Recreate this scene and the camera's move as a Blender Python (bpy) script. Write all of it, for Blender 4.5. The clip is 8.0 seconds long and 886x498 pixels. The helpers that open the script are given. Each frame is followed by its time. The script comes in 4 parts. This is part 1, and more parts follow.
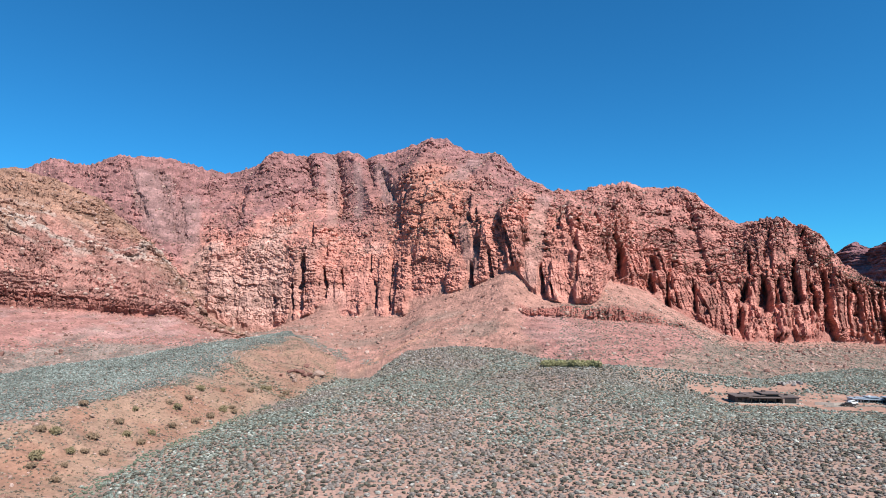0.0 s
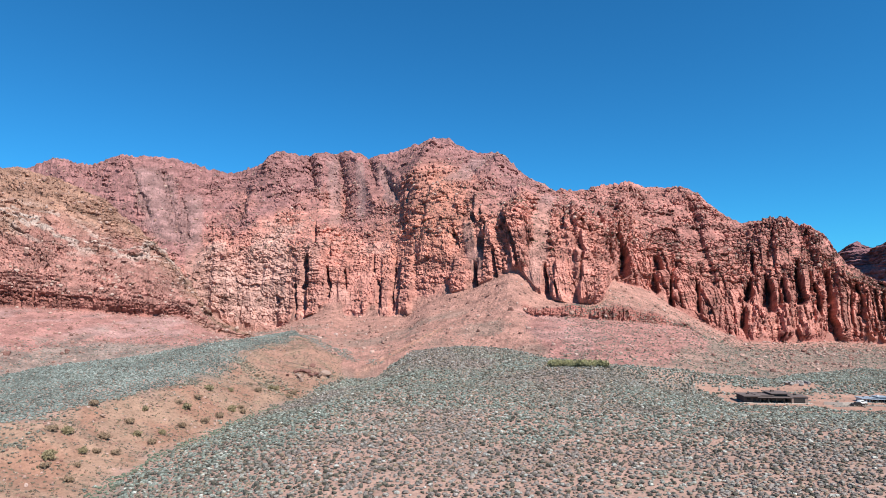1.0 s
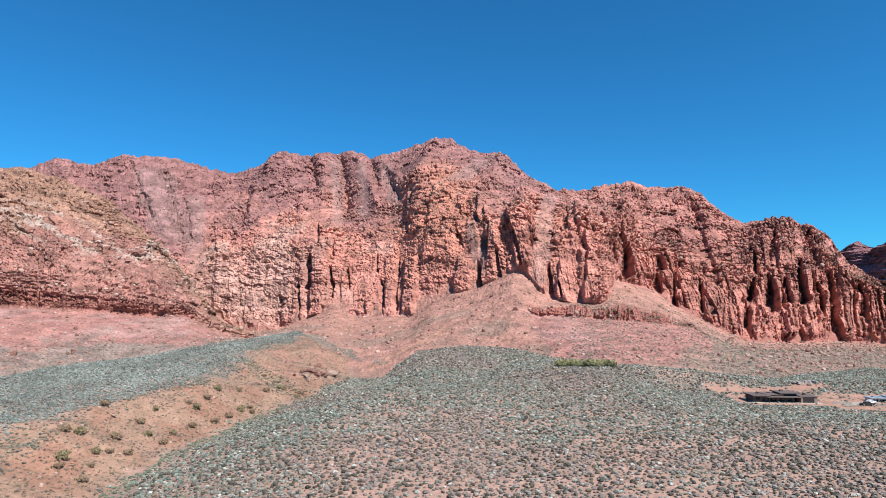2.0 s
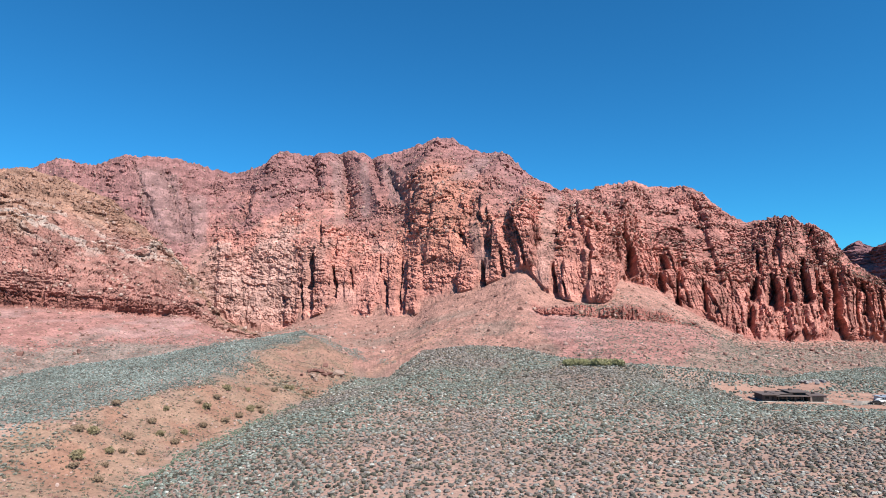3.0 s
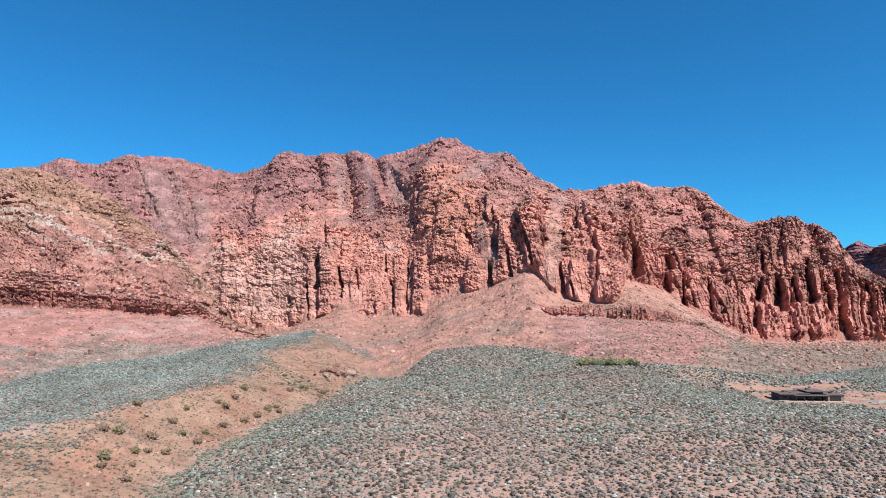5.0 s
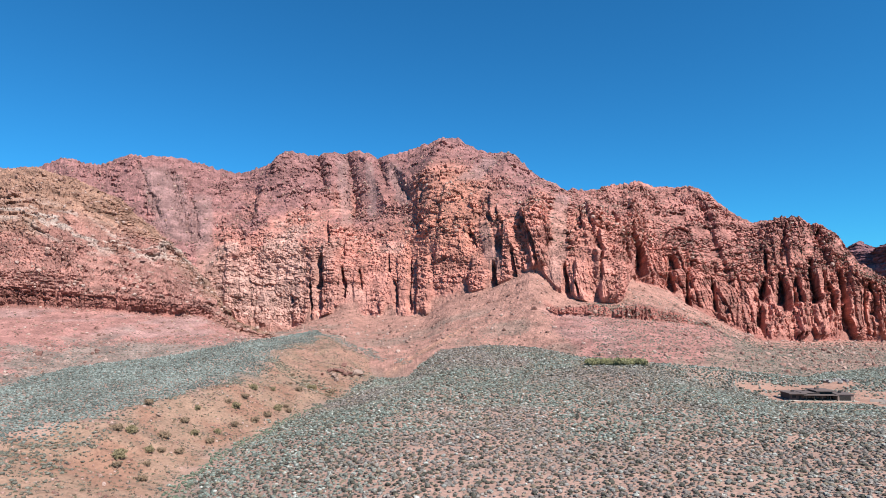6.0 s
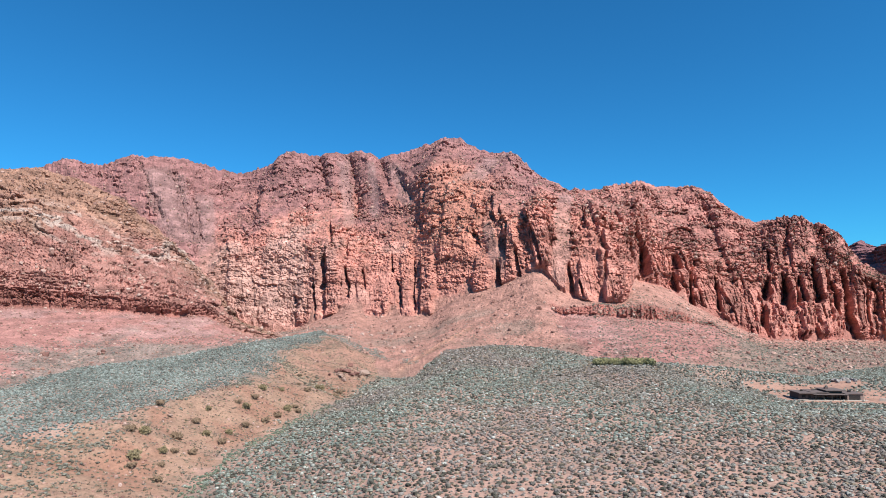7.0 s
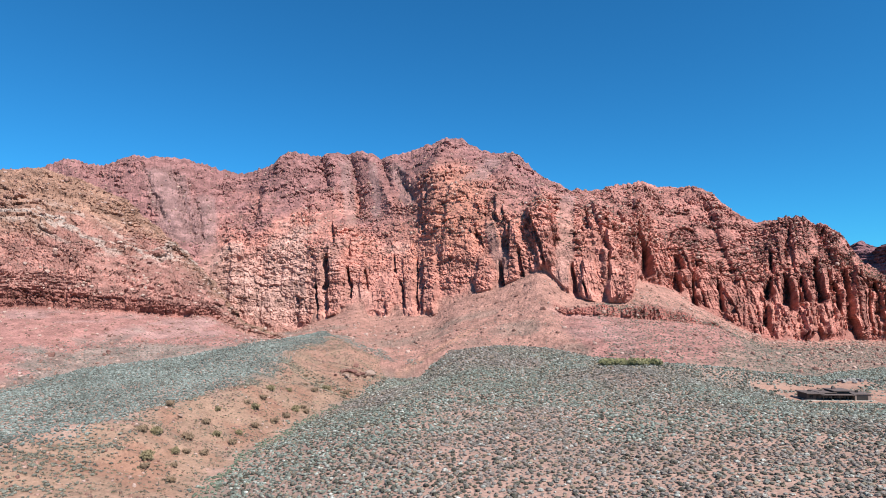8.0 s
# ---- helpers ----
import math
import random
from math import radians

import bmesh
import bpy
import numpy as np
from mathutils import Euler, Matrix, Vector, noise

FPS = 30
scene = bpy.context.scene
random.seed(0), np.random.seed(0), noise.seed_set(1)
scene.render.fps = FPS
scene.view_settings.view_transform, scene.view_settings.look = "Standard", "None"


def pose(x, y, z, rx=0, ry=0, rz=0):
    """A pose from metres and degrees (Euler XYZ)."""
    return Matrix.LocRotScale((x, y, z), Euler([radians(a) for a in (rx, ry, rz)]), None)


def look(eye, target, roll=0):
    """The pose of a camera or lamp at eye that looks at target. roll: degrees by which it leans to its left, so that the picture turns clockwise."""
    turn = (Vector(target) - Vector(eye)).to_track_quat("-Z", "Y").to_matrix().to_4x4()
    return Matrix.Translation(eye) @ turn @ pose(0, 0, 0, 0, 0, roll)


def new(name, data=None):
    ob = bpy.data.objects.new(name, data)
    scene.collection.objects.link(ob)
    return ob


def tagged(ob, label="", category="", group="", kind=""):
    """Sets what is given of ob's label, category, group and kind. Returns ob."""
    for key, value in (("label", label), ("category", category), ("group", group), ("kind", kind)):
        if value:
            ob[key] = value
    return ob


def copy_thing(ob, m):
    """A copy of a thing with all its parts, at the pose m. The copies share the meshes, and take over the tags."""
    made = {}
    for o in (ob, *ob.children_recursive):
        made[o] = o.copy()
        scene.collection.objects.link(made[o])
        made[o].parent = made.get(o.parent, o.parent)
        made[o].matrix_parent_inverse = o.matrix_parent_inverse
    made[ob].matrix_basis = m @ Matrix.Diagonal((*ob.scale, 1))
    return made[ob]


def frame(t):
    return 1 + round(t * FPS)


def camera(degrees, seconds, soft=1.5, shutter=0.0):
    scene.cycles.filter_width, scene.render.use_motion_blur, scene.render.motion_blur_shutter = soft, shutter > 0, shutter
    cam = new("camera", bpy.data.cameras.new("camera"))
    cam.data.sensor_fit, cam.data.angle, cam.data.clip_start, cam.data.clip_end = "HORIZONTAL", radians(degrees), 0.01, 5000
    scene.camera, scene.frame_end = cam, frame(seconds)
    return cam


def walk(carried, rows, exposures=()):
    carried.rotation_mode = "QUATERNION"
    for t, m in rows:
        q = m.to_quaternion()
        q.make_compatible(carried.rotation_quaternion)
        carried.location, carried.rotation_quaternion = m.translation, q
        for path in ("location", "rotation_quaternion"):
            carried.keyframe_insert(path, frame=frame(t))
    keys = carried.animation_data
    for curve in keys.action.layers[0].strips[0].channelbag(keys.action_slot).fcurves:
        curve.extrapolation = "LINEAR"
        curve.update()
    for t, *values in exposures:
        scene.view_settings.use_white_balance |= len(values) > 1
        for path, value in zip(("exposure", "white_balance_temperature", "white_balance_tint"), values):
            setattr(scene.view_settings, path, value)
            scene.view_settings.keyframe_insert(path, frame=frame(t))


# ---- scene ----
cam = camera(73.0, 8.0, soft=0.95)
PATH = [
    (0, (15.667, 0.124, 34.78), (15.62, 2.115, 34.965), -0.0),
    (0.5, (13.958, 0.127, 34.786), (13.912, 2.118, 34.97), -0.0),
    (1, (12.132, 0.122, 34.792), (12.085, 2.113, 34.976), -0.0),
    (1.5, (10.186, 0.128, 34.776), (10.14, 2.119, 34.96), -0.0),
    (3, (4.184, 0.046, 34.506), (4.141, 2.037, 34.69), -0.1),
    (3.5, (2.21, 0.015, 34.419), (2.169, 2.006, 34.603), -0.1),
    (4, (0.161, -0.007, 34.365), (0.12, 1.984, 34.55), -0.1),
    (4.5, (-1.873, -0.014, 34.326), (-1.911, 1.977, 34.511), -0.1),
    (6, (-8.018, -0.099, 34.084), (-8.053, 1.892, 34.269), -0.1),
    (6.5, (-10.025, -0.067, 34.101), (-10.058, 1.924, 34.286), -0.1),
    (7, (-12.06, -0.065, 34.12), (-12.093, 1.926, 34.305), -0.2),
    (7.5, (-13.93, -0.14, 34.156), (-13.962, 1.851, 34.341), -0.2),
    (8, (-15.742, -0.224, 34.191), (-15.772, 1.767, 34.377), -0.2),
]
walk(cam, [(t, look(eye, target, roll)) for t, eye, target, roll in PATH])


# ---- light ----
SUN_WAY = Vector((0.56, -0.66, 1.0)).normalized()      # towards the sun

world = bpy.data.worlds.new("world")
scene.world = world
world.use_nodes = True
wn = world.node_tree
sky = wn.nodes.new("ShaderNodeTexSky")
sky.sky_type = "NISHITA"
sky.sun_disc = False
sky.sun_elevation = math.asin(SUN_WAY.z)
sky.sun_rotation = math.atan2(SUN_WAY.x, SUN_WAY.y)
sky.altitude = 1100
sky.air_density, sky.dust_density, sky.ozone_density = 1.0, 0.3, 2.0
deep = wn.nodes.new("ShaderNodeVectorMath")             # the dry desert air's strong blue
deep.operation = "MULTIPLY"
deep.inputs[1].default_value = (0.235, 1.13, 1.68)
wn.links.new(sky.outputs["Color"], deep.inputs[0])
wn.links.new(deep.outputs["Vector"], wn.nodes["Background"].inputs["Color"])
wn.nodes["Background"].inputs["Strength"].default_value = 0.0485

sun = new("sun", bpy.data.lights.new("sun", "SUN"))
sun.data.energy, sun.data.angle, sun.data.color = 5.0, radians(0.55), (1.0, 0.965, 0.92)
sun.matrix_world = look(SUN_WAY * 100, (0, 0, 0))

scene.view_settings.exposure = 0.86

# ---- noise ----
rng = np.random.default_rng(7)
PERM = rng.permutation(256).astype(np.int64)
VALS = rng.uniform(-1, 1, 256).astype(np.float32)


def lattice(i, j, k):
    return PERM[(PERM[(PERM[i & 255] + j) & 255] + k) & 255]


def soft(x, y, z=0.0):
    """Smooth noise from -1 to 1 with cells one unit wide."""
    x, y, z = np.broadcast_arrays(np.asarray(x, np.float32), np.asarray(y, np.float32), np.asarray(z, np.float32))
    i, j, k = (np.floor(c).astype(np.int64) for c in (x, y, z))
    u, v, w = x - i, y - j, z - k
    u, v, w = (c * c * c * (c * (c * 6 - 15) + 10) for c in (u, v, w))
    got = 0
    for di, wi in ((0, 1 - u), (1, u)):
        for dj, wj in ((0, 1 - v), (1, v)):
            got = got + wi * wj * (VALS[lattice(i + di, j + dj, k)] * (1 - w) + VALS[lattice(i + di, j + dj, k + 1)] * w)
    return got


def many(x, y, z=0.0, octaves=4):
    got, size = 0, 1.0
    for n in range(octaves):
        got = got + soft(x / size + 17.3 * n, y / size - 9.1 * n, np.asarray(z) / size + 3.7 * n) * size
        size *= 0.5
    return got


def ridged(x, y, z=0.0, octaves=3):
    got, size = 0, 1.0
    for n in range(octaves):
        got = got + (1 - 2 * np.abs(soft(x / size + 31.7 * n, y / size + 5.3 * n, np.asarray(z) / size))) * size
        size *= 0.5
    return got


def blocks(x, y, seed=0):
    """Cells of broken rock: each cell's chance value, 0 to 1, how far a place is from the cell's joint, and the cell's tilted face."""
    i, j = np.floor(x).astype(np.int64), np.floor(y).astype(np.int64)
    best = np.full(x.shape, 9.0, np.float32)
    second = best.copy()
    chance, tilt = np.zeros(x.shape, np.float32), np.zeros(x.shape, np.float32)
    for di in (-1, 0, 1):
        for dj in (-1, 0, 1):
            h = lattice(i + di, j + dj, np.full_like(i, seed))
            cx, cy = i + di + 0.5 + 0.42 * VALS[h], j + dj + 0.5 + 0.42 * VALS[(h + 91) & 255]
            d = np.maximum(np.abs(x - cx), np.abs(y - cy)) * 0.6 + np.hypot(x - cx, y - cy) * 0.4
            near = d < best
            second = np.where(near, best, np.minimum(second, d))
            chance = np.where(near, VALS[(h + 37) & 255] * 0.5 + 0.5, chance)
            tilt = np.where(near, VALS[(h + 151) & 255] * (x - cx) + VALS[(h + 203) & 255] * (y - cy), tilt)
            best = np.where(near, d, best)
    return chance, second - best, tilt


def ease(lo, hi, x):
    t = np.clip((np.asarray(x) - lo) / (hi - lo), 0, 1)
    return t * t * (3 - 2 * t)


# ---- materials ----
def material(name, roughness=0.9):
    m = bpy.data.materials.new(name)
    m.use_nodes = True
    b = m.node_tree.nodes["Principled BSDF"]
    b.inputs["Roughness"].default_value = roughness
    b.inputs["Specular IOR Level"].default_value = 0.2
    return m, m.node_tree, b


def tinted(m, tree, b, colour_socket, grains, strength=0.35, bump=0.0, bump_scale=1.0):
    """Multiply a colour by noise at the given sizes in metres, and add fine relief."""
    at = tree.nodes.new("ShaderNodeNewGeometry").outputs["Position"]
    socket = colour_socket
    for size in grains:
        n = tree.nodes.new("ShaderNodeTexNoise")
        n.inputs["Scale"].default_value = 1.0 / size
        n.inputs["Detail"].default_value = 6.0
        n.inputs["Roughness"].default_value = 0.65
        tree.links.new(at, n.inputs["Vector"])
        r = tree.nodes.new("ShaderNodeMapRange")
        r.inputs["From Min"].default_value, r.inputs["From Max"].default_value = 0.25, 0.75
        r.inputs["To Min"].default_value, r.inputs["To Max"].default_value = 1 - strength, 1 + strength
        tree.links.new(n.outputs["Fac"], r.inputs["Value"])
        x = tree.nodes.new("ShaderNodeVectorMath")
        x.operation = "MULTIPLY"
        tree.links.new(socket, x.inputs[0])
        tree.links.new(r.outputs["Result"], x.inputs[1])
        socket = x.outputs["Vector"]
    tree.links.new(socket, b.inputs["Base Color"])
    if bump:
        n = tree.nodes.new("ShaderNodeTexNoise")
        n.inputs["Scale"].default_value, n.inputs["Detail"].default_value = 1.0 / bump_scale, 7.0
        tree.links.new(at, n.inputs["Vector"])
        p = tree.nodes.new("ShaderNodeBump")
        p.inputs["Strength"].default_value, p.inputs["Distance"].default_value = 1.0, bump
        tree.links.new(n.outputs["Fac"], p.inputs["Height"])
        tree.links.new(p.outputs["Normal"], b.inputs["Normal"])


def natural(name, grains, strength, bump, bump_scale, roughness=0.95):
    """A rock or soil whose base colour lies in the mesh's tone layer."""
    m, tree, b = material(name, roughness)
    a = tree.nodes.new("ShaderNodeAttribute")
    a.attribute_name = "tone"
    tinted(m, tree, b, a.outputs["Color"], grains, strength, bump, bump_scale)
    return m


def plain(name, colour, grain=0.5, strength=0.15, roughness=0.7, bump=0.0):
    m, tree, b = material(name, roughness)
    c = tree.nodes.new("ShaderNodeRGB")
    c.outputs[0].default_value = (*colour, 1)
    tinted(m, tree, b, c.outputs[0], (grain, grain * 9), strength, bump, grain)
    return m


def shrubby(name, colours):
    """Leaves: every clump its own tone between the given colours."""
    m, tree, b = material(name, 0.85)
    g = tree.nodes.new("ShaderNodeNewGeometry")
    ramp = tree.nodes.new("ShaderNodeValToRGB")
    ramp.color_ramp.interpolation = "LINEAR"
    while len(ramp.color_ramp.elements) < len(colours):
        ramp.color_ramp.elements.new(0.5)
    for n, (e, c) in enumerate(zip(ramp.color_ramp.elements, colours)):
        e.position, e.color = n / (len(colours) - 1), (*c, 1)
    tree.links.new(g.outputs["Random Per Island"], ramp.inputs["Fac"])
    tinted(m, tree, b, ramp.outputs["Color"], (0.25,), 0.35, 0.08, 0.15)
    return m


ROCK = natural("red_sandstone", (1.2, 12.0), 0.5, 1.2, 2.0)
SOIL = natural("red_soil", (0.8, 6.0), 0.3, 0.4, 1.4)
SAGE = natural("sagebrush_leaves", (0.25,), 0.5, 0.09, 0.15, 0.85)


# ---- terrain ----
def line(points):
    """A control line as stations x / y with their y and z."""
    p = np.array(sorted(points, key=lambda q: q[0] / q[1]), float)
    return p[:, 0] / p[:, 1], p[:, 1], p[:, 2]


def along(points, a):
    s, y, z = line(points)
    return np.interp(a, s, y), np.interp(a, s, z)


def loft(levels, rows, stations):
    """A sheet drawn over control lines, from the foot up: X, Y, Z and the level, 0 at the first line, 1 at the second ..."""
    ys, zs = zip(*(along(p, stations) if isinstance(p, list) else p for p in levels))
    steps = np.concatenate([np.linspace(k, k + 1, n, endpoint=False) for k, n in enumerate(rows)] + [[len(rows)]])
    k = np.minimum(steps.astype(int), len(rows) - 1)
    f = (steps - k)[:, None]
    ys, zs = np.array(ys), np.array(zs)
    y = ys[k] * (1 - f) + ys[k + 1] * f
    z = zs[k] * (1 - f) + zs[k + 1] * f
    return stations * y, y, z, np.broadcast_to(steps[:, None], y.shape)


def outward(x, y, z):
    p = np.stack([x, y, z], -1)
    du, dv = np.gradient(p, axis=1), np.gradient(p, axis=0)
    n = np.cross(du, dv)
    return n / np.maximum(np.linalg.norm(n, axis=-1, keepdims=True), 1e-6)


def facing(n, x, y, share):
    """The way in which relief stands out: partly square to the slope, partly out of the mountain into the valley."""
    w = np.hypot(x, y)
    out = n * share - np.stack([x / w, y / w, 0 * w], -1) * (1 - share)
    out[..., 2] *= 0.7
    return out / np.linalg.norm(out, axis=-1, keepdims=True)


def blurred(a, r0, r1):
    for axis, r in ((0, r0), (1, r1)):
        if r:
            pad = [(0, 0), (0, 0)]
            pad[axis] = (r + 1, r)
            c = np.cumsum(np.pad(a, pad, mode="edge"), axis=axis)
            n = a.shape[axis]
            a = (np.take(c, range(2 * r + 1, 2 * r + 1 + n), axis) - np.take(c, range(n), axis)) / (2 * r + 1)
    return a


def sheet(name, x, y, z, tone, mat, smooth=False):
    h, w = x.shape
    me = bpy.data.meshes.new(name)
    me.vertices.add(h * w)
    me.vertices.foreach_set("co", np.stack([x, y, z], -1).astype(np.float32).ravel())
    i = np.arange(h * w).reshape(h, w)
    q = np.stack([i[:-1, :-1], i[:-1, 1:], i[1:, 1:], i[1:, :-1]], -1).reshape(-1, 4)
    me.loops.add(q.size)
    me.loops.foreach_set("vertex_index", q.ravel().astype(np.int32))
    me.polygons.add(len(q))
    me.polygons.foreach_set("loop_start", np.arange(0, q.size, 4, dtype=np.int32))
    me.polygons.foreach_set("use_smooth", np.full(len(q), smooth))
    me.update(calc_edges=True)
    layer = me.attributes.new("tone", "FLOAT_COLOR", "POINT")
    rgba = np.concatenate([tone, np.ones((*tone.shape[:2], 1))], -1)
    layer.data.foreach_set("color", rgba.astype(np.float32).ravel())
    me.materials.append(mat)
    return new(name, me)


def mix(a, b, w):
    return a + (np.asarray(b) - a) * w[..., None]


HILL_FOOT = [
    (-243, 210, -9), (-224, 225, -7), (-214, 245, -3), (-205, 270, 0), (-213, 320, 1), (-192, 336, 3), (-168, 352, 6), (-143, 374, 10),
    (-130, 400, 12),
]
HILL_LEDGE_BASE = [
    (-423, 360, 23), (-384, 380, 28), (-354, 400, 32), (-318, 414, 34), (-289, 418, 33), (-247, 430, 30), (-222, 446, 26), (-202, 458, 27),
    (-179, 468, 13), (-156, 478, 7),
]
HILL_LEDGE_TOP = [
    (-432, 366, 38), (-391, 386, 42), (-359, 404, 45), (-322, 418, 46), (-292, 422, 43), (-251, 435, 39), (-225, 451, 33), (-204, 462, 30),
    (-181, 474, 15), (-157, 482, 8),
]
HILL_MIDDLE = [
    (-501, 420, 92), (-451, 440, 97), (-408, 455, 100), (-366, 470, 102), (-339, 485, 102), (-319, 505, 101), (-308, 530, 95), (-298, 560, 92),
    (-290, 588, 87), (-259, 560, 70), (-228, 522, 48), (-192, 500, 19), (-160, 490, 8),
]
HILL_CREST = [
    (-601, 500, 144), (-537, 520, 153), (-483, 535, 158), (-425, 542, 161), (-392, 540, 161), (-370, 556, 157), (-336, 575, 139), (-315, 590, 116),
    (-297, 602, 97), (-268, 578, 78), (-230, 532, 53), (-195, 508, 22), (-161, 496, 9),
]
RIDGE_WEST = [
    (-1084, 900, 247), (-875, 890, 241), (-747, 885, 242), (-646, 890, 244), (-608, 885, 256), (-565, 880, 250), (-544, 882, 245), (-503, 876, 258),
    (-475, 880, 258), (-432, 900, 262), (-410, 930, 259), (-390, 960, 256), (-368, 990, 254), (-336, 978, 261), (-306, 960, 264), (-288, 945, 278),
    (-268, 940, 281), (-241, 940, 273), (-212, 942, 279), (-189, 945, 275), (-173, 942, 280), (-150, 940, 280), (-133, 932, 267), (-102, 922, 268),
    (-66, 915, 277),
]
RIDGE_EAST = [
    (-35, 910, 287), (-15, 905, 293), (0, 900, 288), (21, 880, 268), (50, 862, 256), (73, 845, 254), (87, 825, 231), (111, 800, 204),
    (139, 790, 187), (181, 810, 189), (222, 850, 204), (252, 870, 211), (267, 880, 216), (288, 880, 207), (339, 860, 203), (350, 830, 181),
    (369, 792, 148), (385, 780, 139), (394, 755, 140), (408, 735, 139), (431, 712, 126), (443, 706, 115), (455, 702, 88), (477, 698, 68),
    (493, 694, 61), (541, 692, 43), (672, 700, 20),
]
SHOULDER = [
    (-942, 790, 127), (-700, 800, 127), (-536, 790, 126), (-383, 790, 125), (-341, 800, 118), (-331, 850, 156), (-283, 830, 161), (-243, 830, 177),
    (-195, 830, 167), (-167, 850, 179), (-121, 815, 166), (-76, 765, 157), (-53, 732, 166), (-30, 700, 178), (-3, 688, 177), (28, 655, 162),
    (46, 645, 156), (63, 635, 147), (80, 620, 150), (119, 640, 142), (169, 700, 151), (215, 720, 142), (268, 720, 127), (308, 720, 111),
    (347, 705, 99), (385, 690, 109), (426, 685, 97), (464, 688, 64), (506, 688, 43), (671, 700, 7),
]
CLIFF_TOP = [
    (-889, 750, 79), (-662, 760, 79), (-507, 750, 78), (-347, 720, 69), (-303, 715, 72), (-288, 725, 99), (-254, 728, 104), (-208, 715, 102),
    (-168, 690, 100), (-154, 685, 106), (-135, 690, 109), (-109, 695, 92), (-82, 685, 99), (-55, 672, 104), (-33, 640, 107), (-3, 610, 109),
    (19, 582, 100), (40, 562, 107), (52, 552, 112), (63, 550, 125), (72, 543, 121), (80, 532, 86), (97, 530, 89), (119, 560, 117),
    (142, 590, 112), (187, 630, 99), (225, 640, 94), (272, 640, 69), (316, 645, 57), (363, 655, 63), (416, 672, 76), (458, 680, 60),
    (674, 705, -6),
]
CLIFF_BASE = [
    (-869, 740, 0), (-638, 740, 0), (-489, 730, 0), (-335, 700, 15), (-275, 682, 28), (-223, 646, 5), (-183, 634, 7), (-142, 614, 22),
    (-116, 598, 30), (-90, 578, 23), (-61, 558, 24), (-34, 546, 23), (-16, 546, 37), (5, 542, 45), (22, 537, 48), (40, 532, 56),
    (59, 522, 64), (70, 518, 58), (80, 501, 42), (97, 484, 36), (126, 482, 35), (159, 560, 56), (194, 585, 50), (213, 578, 36),
    (237, 562, 19), (260, 536, 3), (314, 572, -1), (402, 638, -3), (479, 690, -9), (546, 705, -13), (687, 720, -20),
]
MOUNTAIN_FOOT = [
    (-704, 600, 1), (-459, 600, 1), (-267, 560, 3), (-172, 500, 8), (-138, 480, 12), (-115, 468, 14), (-89, 420, 8), (-70, 402, 1),
    (-53, 392, -2), (-37, 378, -2), (-17, 392, 6), (16, 390, 8), (44, 380, 7), (62, 342, 5), (83, 306, 6), (109, 300, 4),
    (141, 310, 0), (176, 322, -4), (241, 390, -8), (290, 420, -9), (332, 430, -12), (419, 440, -15),
]
LEDGE_FOOT = [
    (65, 452, 27), (90, 452, 26), (126, 458, 23), (164, 472, 20), (206, 500, 15),
]
LEDGE_CREST = [
    (66, 460, 31), (93, 466, 33), (129, 468, 31), (169, 486, 26), (208, 505, 16),
]
BUTTE_RIM = [
    (924, 1560, 133), (945, 1500, 155), (942, 1450, 172), (943, 1420, 183), (941, 1390, 170), (939, 1350, 158), (929, 1300, 168), (921, 1240, 171),
    (901, 1080, 148), (949, 980, 105),
]
GULLIES = [
    (-153, -146, 198, 276, 4.5, 9), (-119, -112, 148, 269, 4.2, 10), (-89, -78, 200, 268, 3.0, 6), (-132, -136, 164, 206, 2.7, 4),
    (-71, -55, 167, 233, 2.7, 5), (-166, -170, 127, 198, 3.6, 5), (-220, -227, 122, 203, 4.2, 6), (-313, -291, 122, 229, 4.2, 6),
    (-351, -323, 147, 238, 3.6, 5), (-294, -280, 114, 212, 4.2, 6), (22, 35, 184, 217, 3.6, 5), (125, 127, 141, 158, 3.0, 6),
    (204, 207, 145, 186, 3.0, 6), (257, 273, 112, 166, 3.0, 7), (346, 335, 72, 124, 3.6, 7), (381, 387, 78, 113, 2.7, 6),
]
SPURS = [
    (-195, -229, 117, 269, 10.9, 12), (-142, -136, 151, 269, 7.8, 8), (-102, -76, 150, 267, 8.5, 9), (-18, -43, 178, 264, 12.1, 14),
    (55, 43, 179, 237, 10.3, 12), (194, 174, 109, 189, 10.9, 12), (252, 279, 114, 193, 10.9, 12), (355, 323, 86, 140, 12.1, 12),
    (-434, -391, 131, 248, 12.1, 10), (-358, -310, 131, 253, 12.1, 10), (-77, -40, 178, 251, 7.8, 7), (110, 91, 102, 152, 9.1, 8),
]
CLEFTS_WEST = [
    (-43, -43, 155, 171, 2.1, 7), (-44, -44, 117, 135, 2.7, 8), (-143, -144, 110, 143, 2.4, 13), (-152, -152, 52, 88, 3.0, 16),
    (-127, -127, 89, 108, 2.4, 10), (-128, -127, 43, 76, 2.4, 16), (-110, -109, 51, 72, 2.7, 10), (-161, -160, 22, 59, 1.5, 10),
    (-77, -77, 71, 90, 1.8, 9), (-73, -70, 31, 62, 2.4, 9), (-54, -56, 31, 83, 2.4, 10),
]
